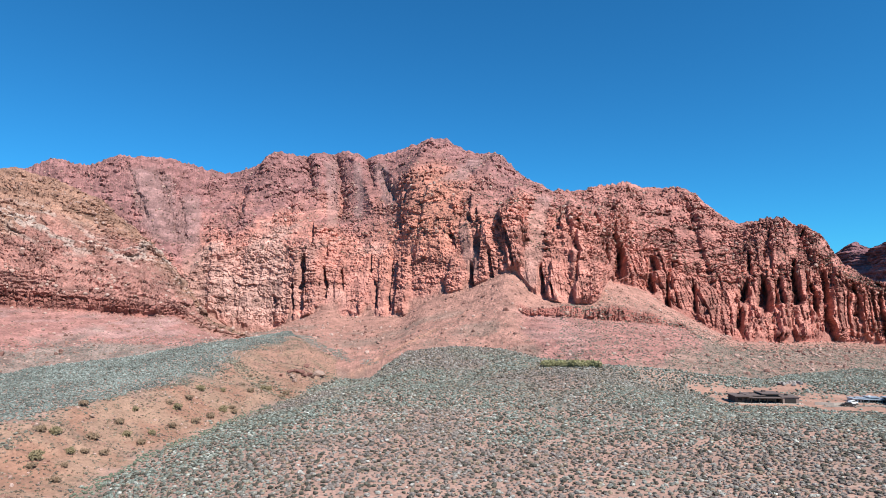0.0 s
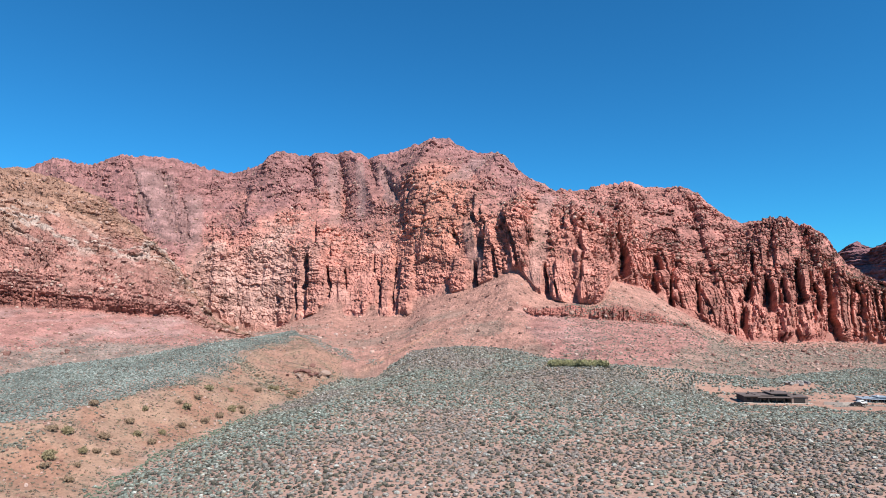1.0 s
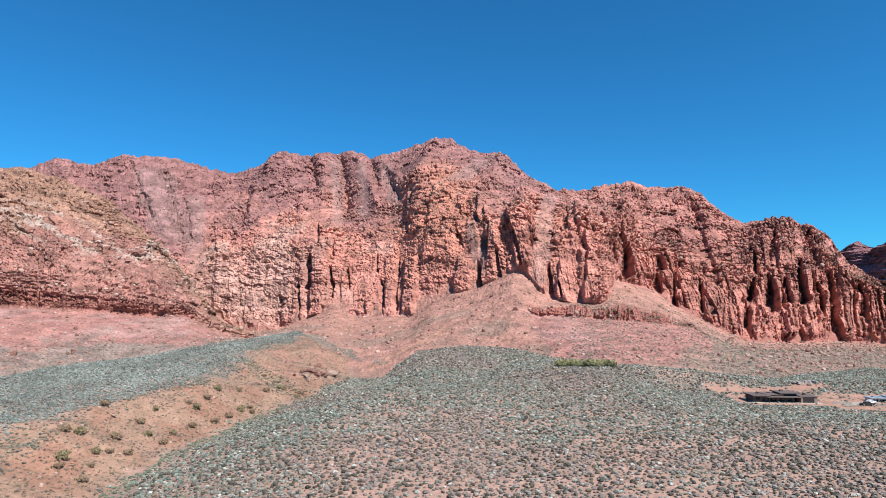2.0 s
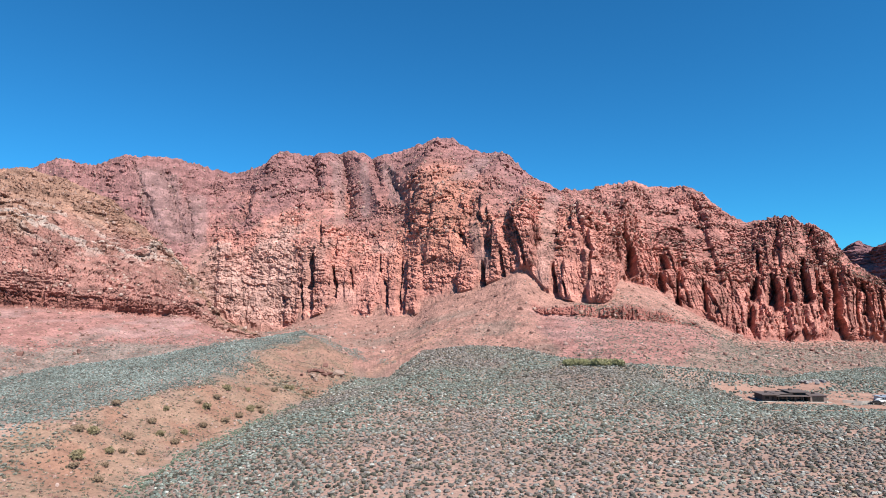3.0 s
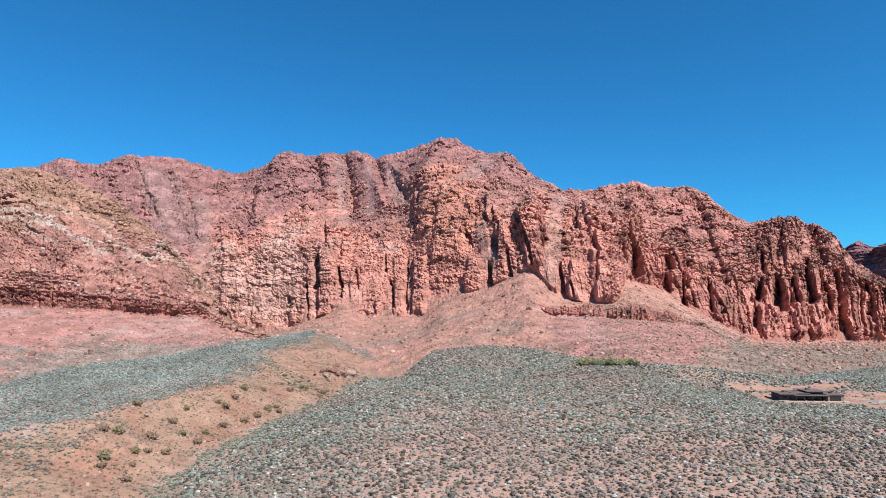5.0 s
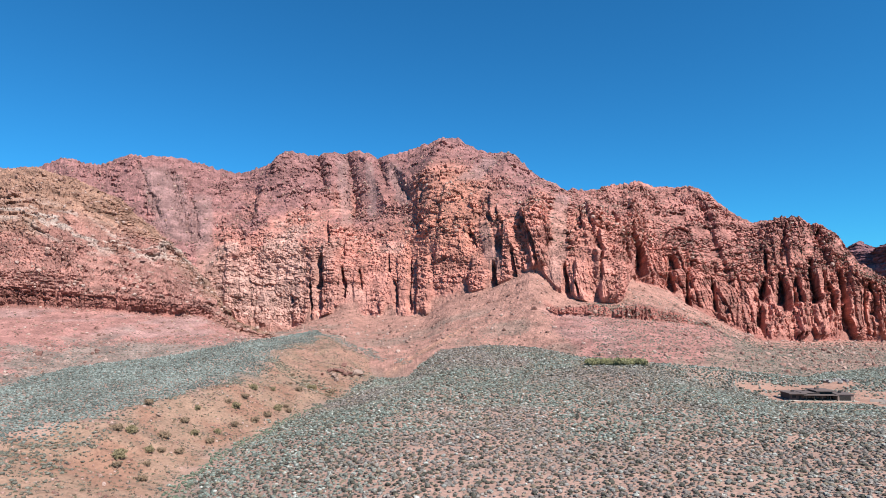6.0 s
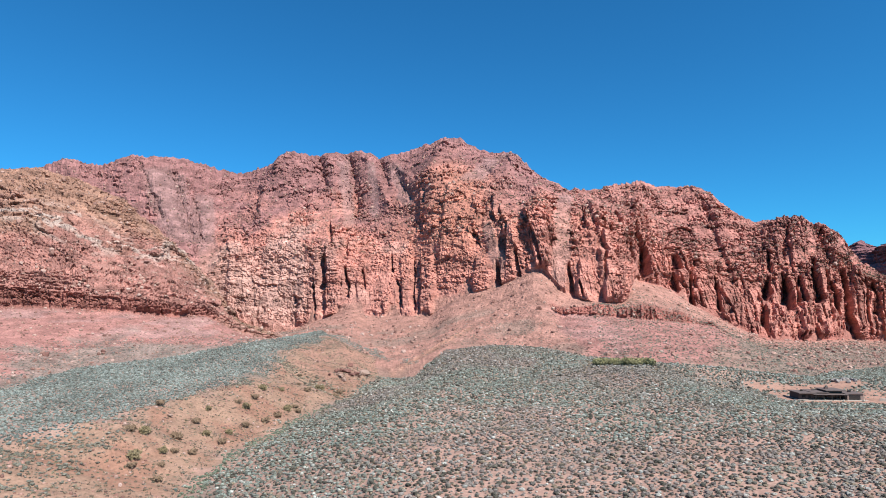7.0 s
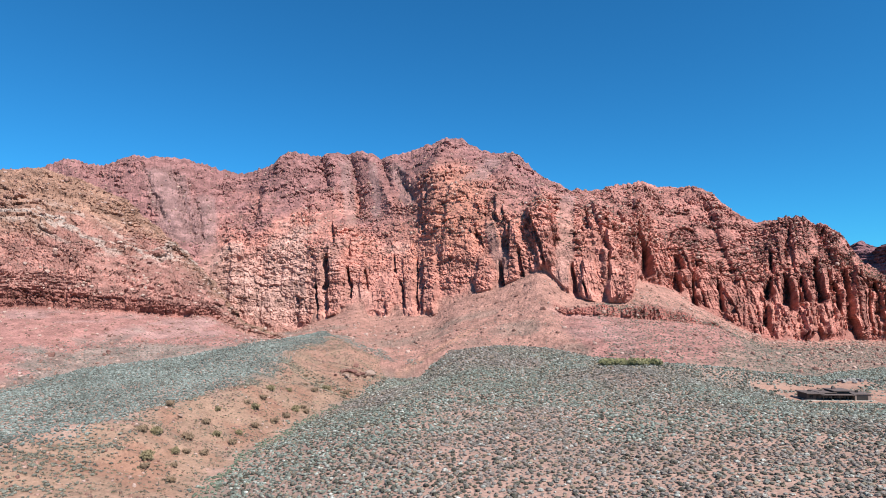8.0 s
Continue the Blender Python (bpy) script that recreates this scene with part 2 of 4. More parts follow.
CLEFTS_MIDDLE = [
    (9, 12, 90, 108, 3.3, 13), (28, 33, 114, 127, 2.7, 9), (37, 37, 116, 136, 2.7, 9), (43, 38, 85, 110, 4.2, 10),
    (64, 78, 71, 120, 2.7, 11), (34, 34, 48, 71, 3.3, 15), (53, 56, 58, 79, 2.7, 13), (108, 111, 39, 67, 3.6, 14),
    (119, 121, 38, 52, 1.8, 10), (126, 126, 104, 128, 3.0, 13), (139, 143, 78, 95, 3.0, 13), (144, 144, 53, 77, 1.5, 9),
    (161, 165, 118, 137, 2.7, 13), (173, 175, 76, 91, 2.7, 11),
]
CLEFTS_EAST = [
    (190, 189, 63, 91, 5.1, 20), (181, 184, 93, 117, 3.0, 11), (225, 225, 71, 83, 4.5, 15), (221, 223, 47, 63, 3.6, 12),
    (238, 241, 34, 61, 2.1, 11), (267, 268, 27, 56, 2.4, 11), (315, 314, 13, 34, 4.2, 14), (324, 323, 70, 91, 2.7, 9),
    (338, 340, 32, 63, 6.0, 20), (319, 318, 43, 57, 5.4, 16), (370, 373, 36, 79, 3.3, 20), (387, 390, 26, 57, 2.7, 16),
    (403, 404, -2, 30, 3.6, 16), (401, 402, 39, 70, 2.4, 12), (431, 432, 21, 58, 1.8, 7), (353, 354, 33, 57, 3.6, 14),
]

PILLARS_WEST = [
    (-238, -236, 10, 87, 17.0, 5), (-170, -169, 19, 48, 9.1, 4), (-139, -137, 23, 98, 10.3, 9), (-157, -156, 20, 79, 3.6, 5),
    (-110, -109, 40, 71, 6.1, 4), (-79, -79, 23, 40, 8.5, 6), (-39, -39, 24, 84, 8.5, 8), (-61, -60, 26, 86, 7.3, 5),
    (-205, -204, 6, 47, 15.8, 3), (-186, -185, 50, 93, 12.1, 3), (-101, -101, 75, 114, 9.7, 4), (-248, -242, 96, 144, 8.5, 4),
]
PILLARS_MIDDLE = [
    (-37, -37, 114, 175, 8.5, 5), (-19, -19, 82, 110, 5.5, 4), (-3, -7, 82, 172, 18.2, 6), (48, 54, 62, 114, 8.5, 7),
    (73, 87, 70, 126, 12.1, 8), (21, 21, 44, 76, 12.1, 7), (44, 45, 51, 77, 7.9, 7), (101, 102, 38, 80, 7.3, 4),
    (125, 127, 36, 70, 7.9, 6), (142, 154, 80, 145, 11.5, 10), (150, 161, 39, 81, 14.6, 8), (162, 165, 114, 145, 4.9, 5),
    (109, 112, 131, 164, 4.9, 4), (15, 12, 116, 157, 6.1, 4), (36, 38, 116, 151, 6.1, 5),
]
PILLARS_EAST = [
    (208, 206, 63, 133, 13.4, 8), (186, 187, 99, 164, 6.1, 5), (231, 231, 62, 99, 5.5, 6), (246, 252, 44, 104, 7.3, 5),
    (268, 295, 58, 147, 7.9, 8), (282, 282, 19, 54, 10.9, 5), (299, 299, 16, 43, 9.1, 6), (333, 333, 4, 31, 10.9, 7),
    (359, 357, 6, 61, 5.5, 8), (376, 378, 5, 74, 6.7, 9), (392, 392, 22, 52, 6.7, 7), (417, 412, -2, 75, 8.5, 11),
    (441, 443, -5, 52, 6.0, 8), (354, 355, 77, 108, 6.1, 5), (338, 340, 71, 99, 6.1, 5), (221, 221, 94, 127, 5.5, 4),
]

SCREES = [
    (108, 97, 50, 152, 10, 1), (-282, -272, 70, 190, 13, 1), (24, 38, 62, 112, 8, 1), (-127, -122, 135, 262, 7, 1),
    (-72, -58, 165, 240, 8, 1), (-98, -92, 150, 250, 6, 1), (40, 10, 180, 240, 14, 1), (-330, -300, 120, 235, 26, 1),
]

RED, MAUVE, ORANGE = np.array((0.365, 0.163, 0.128)), np.array((0.215, 0.104, 0.096)), np.array((0.375, 0.162, 0.112))
CREAM, TALUS, PINK = np.array((0.345, 0.208, 0.172)), np.array((0.28, 0.147, 0.115)), np.array((0.275, 0.133, 0.112))
BROWN, PALE_PINK = np.array((0.365, 0.156, 0.122)), np.array((0.295, 0.184, 0.164))
DARK_RED, TAN, PALE = np.array((0.205, 0.078, 0.061)), np.array((0.242, 0.136, 0.096)), np.array((0.353, 0.275, 0.234))


def stepped(bed, tall, riser=0.72):
    """Stairs cut into a slope: how far the riser stands out before its tread, 0 to 1, for beds of the given height."""
    w = bed / tall
    w = w - np.floor(w)
    return w - ease(riser, 1.0, w)


def fluted(s, bed, wide, tall, kind):
    """Jointed columns, 0 to 1: each stands out at its west joint and slants back eastwards, broken off at its own beds."""
    u = s / wide
    i = np.floor(u).astype(np.int64)
    j = np.floor(bed / tall + 2 * VALS[lattice(i, i * 0, i * 0 + kind)]).astype(np.int64)
    return (0.5 + 0.5 * VALS[lattice(i, j, i * 0 + kind + 1)]) * (1 - (u - i)) ** 0.8


def rocky(s, z, cliff, column=0.5, seed=0.0, dip=0.0, upright=1.0, beds=1.0, clean=0.0):
    """How far broken sandstone stands out, and each block's own shade: buttresses, jointed pillars, beds with treads, rubble."""
    warp = many(s / 40 + seed, z / 40, 2.0, 3)
    bed = z + 2.5 * soft(s / 60 + seed, z / 60, 3.0) + dip * s
    d = cliff * ((7 - 2 * np.minimum(column, 1)) * ridged(s / 72 + seed, z / 280, 0.5, 2) + 2.2 * ridged(s / 27 + 0.3 * warp, z / 130 + seed, 4.0, 1))
    shift = 0
    for wide, tall, out, kind in ((15.0, 66.0, 6.5, 5), (6.2, 27.0, 3.4, 12)):
        c, e, t = blocks(s / wide + 0.25 * warp + seed, bed / tall + 0.12 * warp, kind)
        d += cliff * (0.25 + 0.55 * column) * out * ((c - 0.5) + 0.8 * t - 0.6 * upright * (1 - ease(0.0, 0.1, e)))
        shift = shift + (c - 0.5) * out
    straight = s + 3.5 * soft(s / 30 + seed, z / 40, 13.0) + 0.6 * soft(s / 5, z / 4, 15.0)
    for wide, tall, out, kind in ((11.0, 34.0, 7.0, 41), (4.6, 15.0, 2.2, 51), (2.3, 6.0, 0.8, 61)):
        d += cliff * column * out * (fluted(straight, bed + 0.7 * soft(s / 4, z / 4, 17.0), wide, tall, kind) - 0.3)
    strong = np.clip(0.6 + 0.9 * soft(s / 45 + seed, z / 22, 9.0), 0.1, 1.2) * beds
    d += (0.04 + cliff) * strong * (5.5 * stepped(bed + 0.6 * shift, 17.0) + 3.2 * stepped(bed + 1.1 * shift + 3 * warp, 6.5) + 1.0 * stepped(bed + shift, 2.6))
    worn = 1 - 0.85 * clean
    c, e, t = blocks(s / 8.5 + 0.2 * warp, bed / 4.6 + 0.1 * warp, 3)
    d += (0.35 + 0.65 * worn) * (0.45 + 0.6 * cliff) * (2.6 * (c - 0.5) + 1.7 * t - 0.9 * (1 - ease(0.0, 0.12, e)) * ease(-0.1, 0.4, soft(s / 13, z / 13, 5.0)))
    shade = c
    c, e, t = blocks(s / 3.3, bed / 2.2 + 0.12 * warp, 8)
    crumbly = 0.4 + 0.9 * ease(-0.25, 0.45, many(s / 26 + seed, z / 20, 23.0, 3))
    d += worn * crumbly * (2.0 * (c ** 2 - 0.33) + 1.5 * t - 0.8 * (1 - ease(0.0, 0.16, e)))
    c, e, t = blocks(s / 1.9 + 0.3 * warp, bed / 1.7, 18)
    d += worn * crumbly * (0.9 * (c ** 2 - 0.33) + 0.7 * t)
    return d + 0.3 * many(s / 3, z / 2.5, 1.0, 3), 0.5 * (shade + c) - 0.5


def pillared(s, z, pillars):
    """How far the great pillars stand out: rows of top and bottom station, bottom and top height, half width, depth. The west flank is steep, the east one slants."""
    d = np.zeros(s.shape)
    ragged = 2.0 * soft(s / 10, z / 12, 16.0) + 1.6 * soft(s / 3.5, z / 6, 12.0)
    for top, foot, low, high, half, out in pillars:
        t = np.clip((high - z) / (high - low), 0, 1)
        u = (s + 0.5 * ragged - top - (foot - top) * t) / (half * (0.85 + 0.25 * t))
        plan = np.minimum(ease(-1.15, -0.85, u), 1 - 0.85 * np.clip((u + 0.1) / 1.1, 0, 1) ** 1.6 - 0.15 * ease(0.95, 1.15, u))
        d = np.maximum(d, out * plan * ease(low - 7, low + 1, z) * (1 - ease(high - 2, high + 2.5, z + 1.2 * ragged)))
    return d


def cloven(s, z, clefts):
    """How deep the clefts between the pillars cut in: rows of top and bottom station, bottom and top height, half width, depth."""
    d = np.zeros(s.shape)
    ragged = 2.5 * soft(s / 11, z / 30, 6.0) + 3.0 * soft(s / 3.5, z / 11, 2.0)
    for top, foot, low, high, half, deep in clefts:
        t = np.clip((high - z) / (high - low), 0, 1)
        across = (s + 0.4 * ragged - top - (foot - top) * t) / (half * (0.75 + 0.55 * t))
        span = ease(low - 3, low + 1, z + ragged) * (1 - ease(high - 2, high + 6, z + ragged))
        d = np.maximum(d, deep * span * np.clip(0.55 * (across + 1.3), 0, 1) ** 0.8 * (1 - ease(0.85, 1.1, across)))
    return d


def screed(s, z, screes):
    """Where loose scree buries the rock, 0 to 1."""
    d = np.zeros(s.shape)
    ragged = 3.0 * many(s / 12, z / 16, 26.0, 3)
    for top, foot, low, high, half, full in screes:
        t = np.clip((high - z) / (high - low), 0, 1)
        across = np.abs(s + ragged - top - (foot - top) * t) / half
        d = np.maximum(d, full * ease(low - 8, low + 6, z) * (1 - ease(high - 10, high + 12, z + 2 * ragged)) * (1 - ease(0.6, 1.15, across)))
    return d


def furrowed(s, z, gullies):
    """Soft runnels worn down the upper slopes."""
    d = np.zeros(s.shape)
    ragged = 2.0 * soft(s / 9, z / 14, 6.0)
    for top, foot, low, high, half, deep in gullies:
        t = np.clip((high - z) / (high - low), 0, 1)
        across = np.abs(s + ragged - top - (foot - top) * t) / (1.2 * half)
        d = np.maximum(d, deep * ease(low - 12, low + 20, z) * (1 - ease(high, high + 12, z)) * np.exp(-across ** 1.3))
    return d


# mountain
a = np.concatenate([np.linspace(-1.05, -0.8, 60, endpoint=False), np.linspace(-0.8, 0.78, 1270, endpoint=False), np.linspace(0.78, 0.98, 50)])
fy, fz = along(MOUNTAIN_FOOT, a)
ry, rz = along(RIDGE_WEST + RIDGE_EAST, a)
ky, kz = along(CLIFF_BASE, a)
has_ledge = ease(0.125, 0.15, a) * (1 - ease(0.40, 0.43, a))
low, high = along(LEDGE_FOOT, a), along(LEDGE_CREST, a)
high = high[0], high[1] + 2.2 * many(a * 45, 0.5, 0.0, 3) - 1.0
t1 = tuple((f + (k - f) * w) * (1 - has_ledge) + v * has_ledge for f, k, w, v in ((fy, ky, 0.6, low[0]), (fz, kz, 0.52, low[1])))
t2 = tuple((f + (k - f) * w) * (1 - has_ledge) + v * has_ledge for f, k, w, v in ((fy, ky, 0.68, high[0]), (fz, kz, 0.6, high[1])))
mx, my, mz, lev = loft([(fy - 45, fz - 12), (fy, fz), t1, t2, CLIFF_BASE, CLIFF_TOP, SHOULDER, (ry, rz), (ry + 60, rz - 40), (ry + 500, rz * 0)],
                       (4, 46, 20, 34, 150, 90, 80, 8, 6), a)
bx, by, bz = (blurred(v, 1, 7) for v in (mx, my, mz))
n = outward(blurred(bx, 12, 16), blurred(by, 12, 16), blurred(bz, 12, 16))
n = facing(n, bx, by, 0.3)
py = 0.5 * (along(CLIFF_BASE, a)[0] + along(CLIFF_TOP, a)[0])
py = blurred(py[None], 0, 25)[0]
run = np.concatenate([[0], np.cumsum(np.hypot(np.diff(a * py), np.diff(py)))])
run -= np.interp(0, a, run)
st = np.interp(bx / by, a, run)
ang = bx / by * 640
east = ease(60, 130, ang)
foot = lev - 0.16 * np.clip(many(st / 15, bz / 40, 81.0, 3) + 0.1, 0, 1)
cliff = np.clip(ease(3.985, 4.07, foot) * (1 - (0.5 - 0.4 * east) * ease(4.9, 5.3, lev)) * (1 - (0.4 - 0.15 * east) * ease(5.6, 6.4, lev)), 0, 1)
column = 0.25 + 0.75 * ease(150, 210, ang) + 0.25 * np.exp(-((ang - 90) / 50) ** 2)
column *= 1 - 0.6 * ease(4.75, 5.2, lev + 0.25 * soft(st / 30, bz / 30, 3.0))
upright = np.clip(0.3 + ease(60, 200, ang) + 0.6 * np.exp(-((ang + 140) / 30) ** 2), 0, 1) * ease(3.9, 4.1, lev) * (1 - (0.7 - 0.4 * east) * ease(4.8, 5.3, lev))
leaning = np.interp(ang, [-100, 40, 80, 160, 240, 280, 330, 380], [0, 0.1, 0.25, 0.3, 0.35, 0.45, 0.25, 0.06])
lean = st + leaning * (bz - 60) * (1 - 0.5 * ease(4.9, 5.5, lev))
clean = np.clip(ease(170, 240, ang) + 0.8 * np.exp(-((ang - 105) / 45) ** 4), 0, 1) * ease(4.0, 4.12, lev) * (1 - 0.55 * ease(4.85, 5.2, lev + 0.2 * soft(st / 20, bz / 20, 5.0)))
rise, chip = rocky(lean, bz, cliff * (0.55 + 0.45 * upright), column, 0.0, 0.0, upright, 1.0, clean)
upper = ease(5.1, 5.6, lev)
scree = upper * (1 - 0.75 * east) * ease(-0.35, 0.15, many(st / 55, bz / 40, 61.0, 3) + 0.25)
rise = (rise - 3.0 * cliff) * (1 - 0.75 * scree)
rough = ease(4.5, 5.1, lev) * (1 - ease(6.9, 7.0, lev))
crag = ease(0.0, 0.4, many(lean / 24, bz / 17, 71.0, 4) + 0.35 * east + 0.3 * (1 - ease(5.1, 5.7, lev)) - 0.22 * upper * (1 - east) + 0.06 * furrowed(ang, bz, GULLIES))
for wide, tall, out, kind in ((9.0, 6.5, 3.6, 21), (4.2, 3.2, 1.9, 25)):
    c, e, t = blocks(lean / wide + 0.2 * many(st / 20, bz / 20, 3.0, 2), bz / tall, kind)
    rise += rough * crag * (1 + 0.6 * east) * out * (0.5 * (c - 0.2) + 1.1 * t - 0.5 * (1 - ease(0.0, 0.14, e)))
    rise += rough * (1 - 0.8 * east) * out * 0.75 * np.where(c > 0.86, ease(0.0, 0.25, e), 0)
rise += rough * 0.5 * many(st / 7, bz / 7, 44.0, 4)
buried = screed(ang, bz, SCREES)
rise = rise * (1 - 0.8 * buried) + 3.5 * buried * (1 - ease(5.2, 5.6, lev))
cream = ease(-300, -260, ang) * (1 - ease(-165, -150, ang)) * ease(4.0, 4.15, lev) * (1 - ease(5.0, 5.3, lev))
c, e, t = blocks(st / 7.0 + 0.3 * many(st / 20, bz / 20, 3.0, 2), (bz + 0.1 * st) / 5.5, 29)
rise += cream * (4.5 * (c - 0.5) + 2.5 * t - 2.2 * (1 - ease(0.0, 0.16, e)) * ease(0.35, 0.5, c))
rise *= (1 - 0.28 * ease(90, 20, ang) * (1 - ease(5.0, 5.4, lev)))
rise += (1 - 0.7 * buried) * pillared(ang, bz, PILLARS_WEST + PILLARS_MIDDLE + PILLARS_EAST)
rise -= (1 - 0.6 * buried) * 0.85 * cloven(ang, bz, CLEFTS_WEST) + 1.4 * cloven(ang, bz, CLEFTS_EAST) + 0.8 * cloven(ang, bz, CLEFTS_MIDDLE) + 1.5 * furrowed(ang, bz, GULLIES)
gully = furrowed(ang, bz, GULLIES) + 0.5 * furrowed(ang + 5, bz, GULLIES)
c, e, t = blocks(st / 4.5 + 0.2 * many(st / 12, bz / 12, 3.0, 2), bz / 6.0, 37)
rise += np.clip(gully / 5, 0, 1) * ease(4.8, 5.2, lev) * (3.2 * (c - 0.4) + 2.6 * t - 1.5 * (1 - ease(0.0, 0.15, e)))
rise += 1.0 * furrowed(ang, bz, SPURS) * ease(4.2, 5.0, lev)
talus = 1 - ease(3.92, 4.03, foot)
ledge = has_ledge * ease(1.95, 2.05, lev) * (1 - ease(3.0, 3.25, lev))
slope = 1.0 * many(bx / 14, by / 14, 0, 4) + 0.5 * many(bx / 2.5, by / 2.5, 0, 2) + 0.3 * ridged(st / 16 + soft(bx / 20, by / 20), by / 40, 3.0, 2)
c, e, t = blocks(bx / 2.4 + 0.3 * soft(bx / 6, by / 6), by / 2.8, 45)
slope += 0.7 * c ** 3 + 0.35 * t
rise = rise * (1 - talus) + talus * (slope + ledge * (0.8 * rocky(st * 1.5, bz * 1.6, 0.5 + 0 * st, 0.9, 3.0)[0] + 0.8))
way = np.clip(((bx + 41) * 34.5 + (by - 378) * 52) / (34.5 ** 2 + 52 ** 2), -0.2, 1.15)
runnel = talus * np.exp(-((np.hypot(bx + 41 - 34.5 * way, by - 378 - 52 * way) + 1.5 * soft(bx / 6, by / 6)) / 3.6) ** 2)
rise = rise - 1.6 * runnel
rise *= ease(0.3, 1.1, lev) * (1 - 0.5 * ease(6.8, 7.0, lev))
bz = bz + ease(6.5, 7.0, lev) * (1 - ease(7.0, 7.6, lev)) * (2.0 * ridged(st / 11, 0.5, 0.0, 3) + 1.0 * soft(st / 3, lev * 4))
patch = many(st / 45, bz / 35, 0, 4)
tone = np.broadcast_to(RED, (*mx.shape, 3))
tone = mix(tone, BROWN, ease(150, 260, ang + 40 * patch))
tone = mix(tone, MAUVE, ease(5.2, 6.2, lev + 0.5 * patch) * (1 - 0.6 * ease(60, 160, ang)))
tone = mix(tone, np.array((0.2, 0.09, 0.075)), 0.5 * ease(140, 230, ang) * ease(4.6, 5.3, lev) * ease(-0.3, 0.4, many(lean / 18, bz / 9, 91.0, 4) + 0.15))
tone = mix(tone, ORANGE, 0.75 * np.exp(-((ang + 12) / 55) ** 2) * ease(4.2, 5.0, lev) * (1 - ease(6.1, 6.6, lev)))
tone = mix(tone, CREAM, 0.85 * ease(-310, -270, ang) * (1 - ease(-170, -150, ang + 20 * patch)) * ease(3.9, 4.2, lev) * (1 - ease(4.8, 5.25, lev + 0.5 * patch)))
tone = mix(tone, CREAM, 0.5 * ease(-0.1, 0.6, patch) * (1 - ease(-60, 60, ang)) * ease(4.0, 4.3, lev) * (1 - ease(4.9, 5.2, lev)))
tone = mix(tone, TALUS * (1, 1.04, 1.08), 0.8 * buried * (1 - ease(5.3, 6.0, lev)))
tone = mix(tone, np.array((0.2, 0.125, 0.115)), 0.6 * buried * ease(5.3, 6.0, lev))
bare = (1 - talus)[..., None]
tone = tone * (1 + bare * (0.16 * soft(st / 90, bz / 3.2 + 1.5 * patch, 5.0) + 0.10 * soft(st / 60, bz / 9 + patch, 7.0))[..., None])
tone = tone * (1 + bare * 0.5 * chip[..., None])
stain = ease(0.15, 0.6, many(st / 5, bz / 45, 12.0, 3)) * ease(4.0, 4.2, lev) * (1 - ease(4.9, 5.2, lev)) * (0.15 + 0.85 * ease(100, 220, ang))
tone = tone * (1 - 0.35 * stain[..., None])
tone = mix(tone, TALUS, talus)
tone = mix(tone, np.array((0.172, 0.132, 0.105)), talus * (1 - ease(1.6, 3.6, lev)) * np.clip(0.6 * ease(110, 260, ang + 40 * patch) + 0.5 * ease(-0.1, 0.6, many(bx / 30, by / 30, 3.0, 3)), 0, 0.85))
pink = ease(0.12, 0.15, bx / by + 0.015 * patch) * (1 - ease(0.38, 0.43, bx / by + 0.04 * patch)) * ease(1.0, 1.25, lev + 0.4 * patch) * (1 - ease(1.95, 2.1, lev))
tone = mix(tone, PINK, pink)
tone = mix(tone, PALE_PINK, 0.4 * pink * ease(-0.1, 0.5, many(st / 40, bz / 5, 3.0, 3)) * (1 - ease(140, 200, ang)))
tone = mix(tone, np.array((0.31, 0.168, 0.118)), 0.85 * runnel)
tone = mix(tone, np.array((0.25, 0.097, 0.077)), ledge)
tone = mix(tone, np.array((0.25, 0.097, 0.077)), 0.7 * ease(190, 240, ang) * ease(3.9, 3.97, lev) * (1 - ease(4.04, 4.2, lev + 0.1 * soft(st / 12, bz / 8, 21.0))))
mountain = sheet("mountain", bx + n[..., 0] * rise, by + n[..., 1] * rise, bz + n[..., 2] * rise, tone, ROCK)
tagged(mountain, "long red sandstone mountain with fluted cliffs above talus slopes", "mountain", kind="structure")
mountain_at = np.stack([bx + n[..., 0] * rise, by + n[..., 1] * rise, bz + n[..., 2] * rise], -1), lev

# hill on the west side
a = np.concatenate([np.linspace(-1.1, -0.8, 50, endpoint=False), np.linspace(-0.8, -0.3, 380)])
hy, hz = along(HILL_FOOT, a)
cy, cz = along(HILL_CREST, a)
hx, hyy, hzz, hl = loft([(hy - 30, hz - 9), (hy, hz), HILL_LEDGE_BASE, HILL_LEDGE_TOP, HILL_MIDDLE, (cy, cz), (cy + 50, cz - 25), (cy + 260, cz * 0 - 5)],
                        (4, 60, 34, 100, 80, 8, 6), a)
hx, hyy, hzz = (blurred(v, 2, 5) for v in (hx, hyy, hzz))
n = outward(blurred(hx, 10, 12), blurred(hyy, 10, 12), blurred(hzz, 10, 12))
n = facing(n, hx, hyy, 0.5)
hs = hx / hyy * 480 * 1.1
low_end = ease(-0.44, -0.40, hx / hyy)
cliff = ease(1.97, 2.2, hl) * (1 - 0.45 * ease(2.9, 3.1, hl)) * (1 - 0.6 * low_end)
soil = 1 - ease(1.85, 2.02, hl)
rise, chip = rocky(hs, hzz * 1.3, 0.6 * cliff, 0.15 + 0.7 * (1 - ease(2.9, 3.1, hl)), 5.0, 0.42 * ease(2.9, 3.3, hl), 0.15 + 0.7 * (1 - ease(2.9, 3.1, hl)), 1.35, 0.45)
rise = (rise - 2.5 * cliff) * 0.9 * (1 - soil) + soil * (0.5 * many(hx / 12, hyy / 12, 0, 4) + 0.3 * many(hx / 2.5, hyy / 2.5, 0, 2))
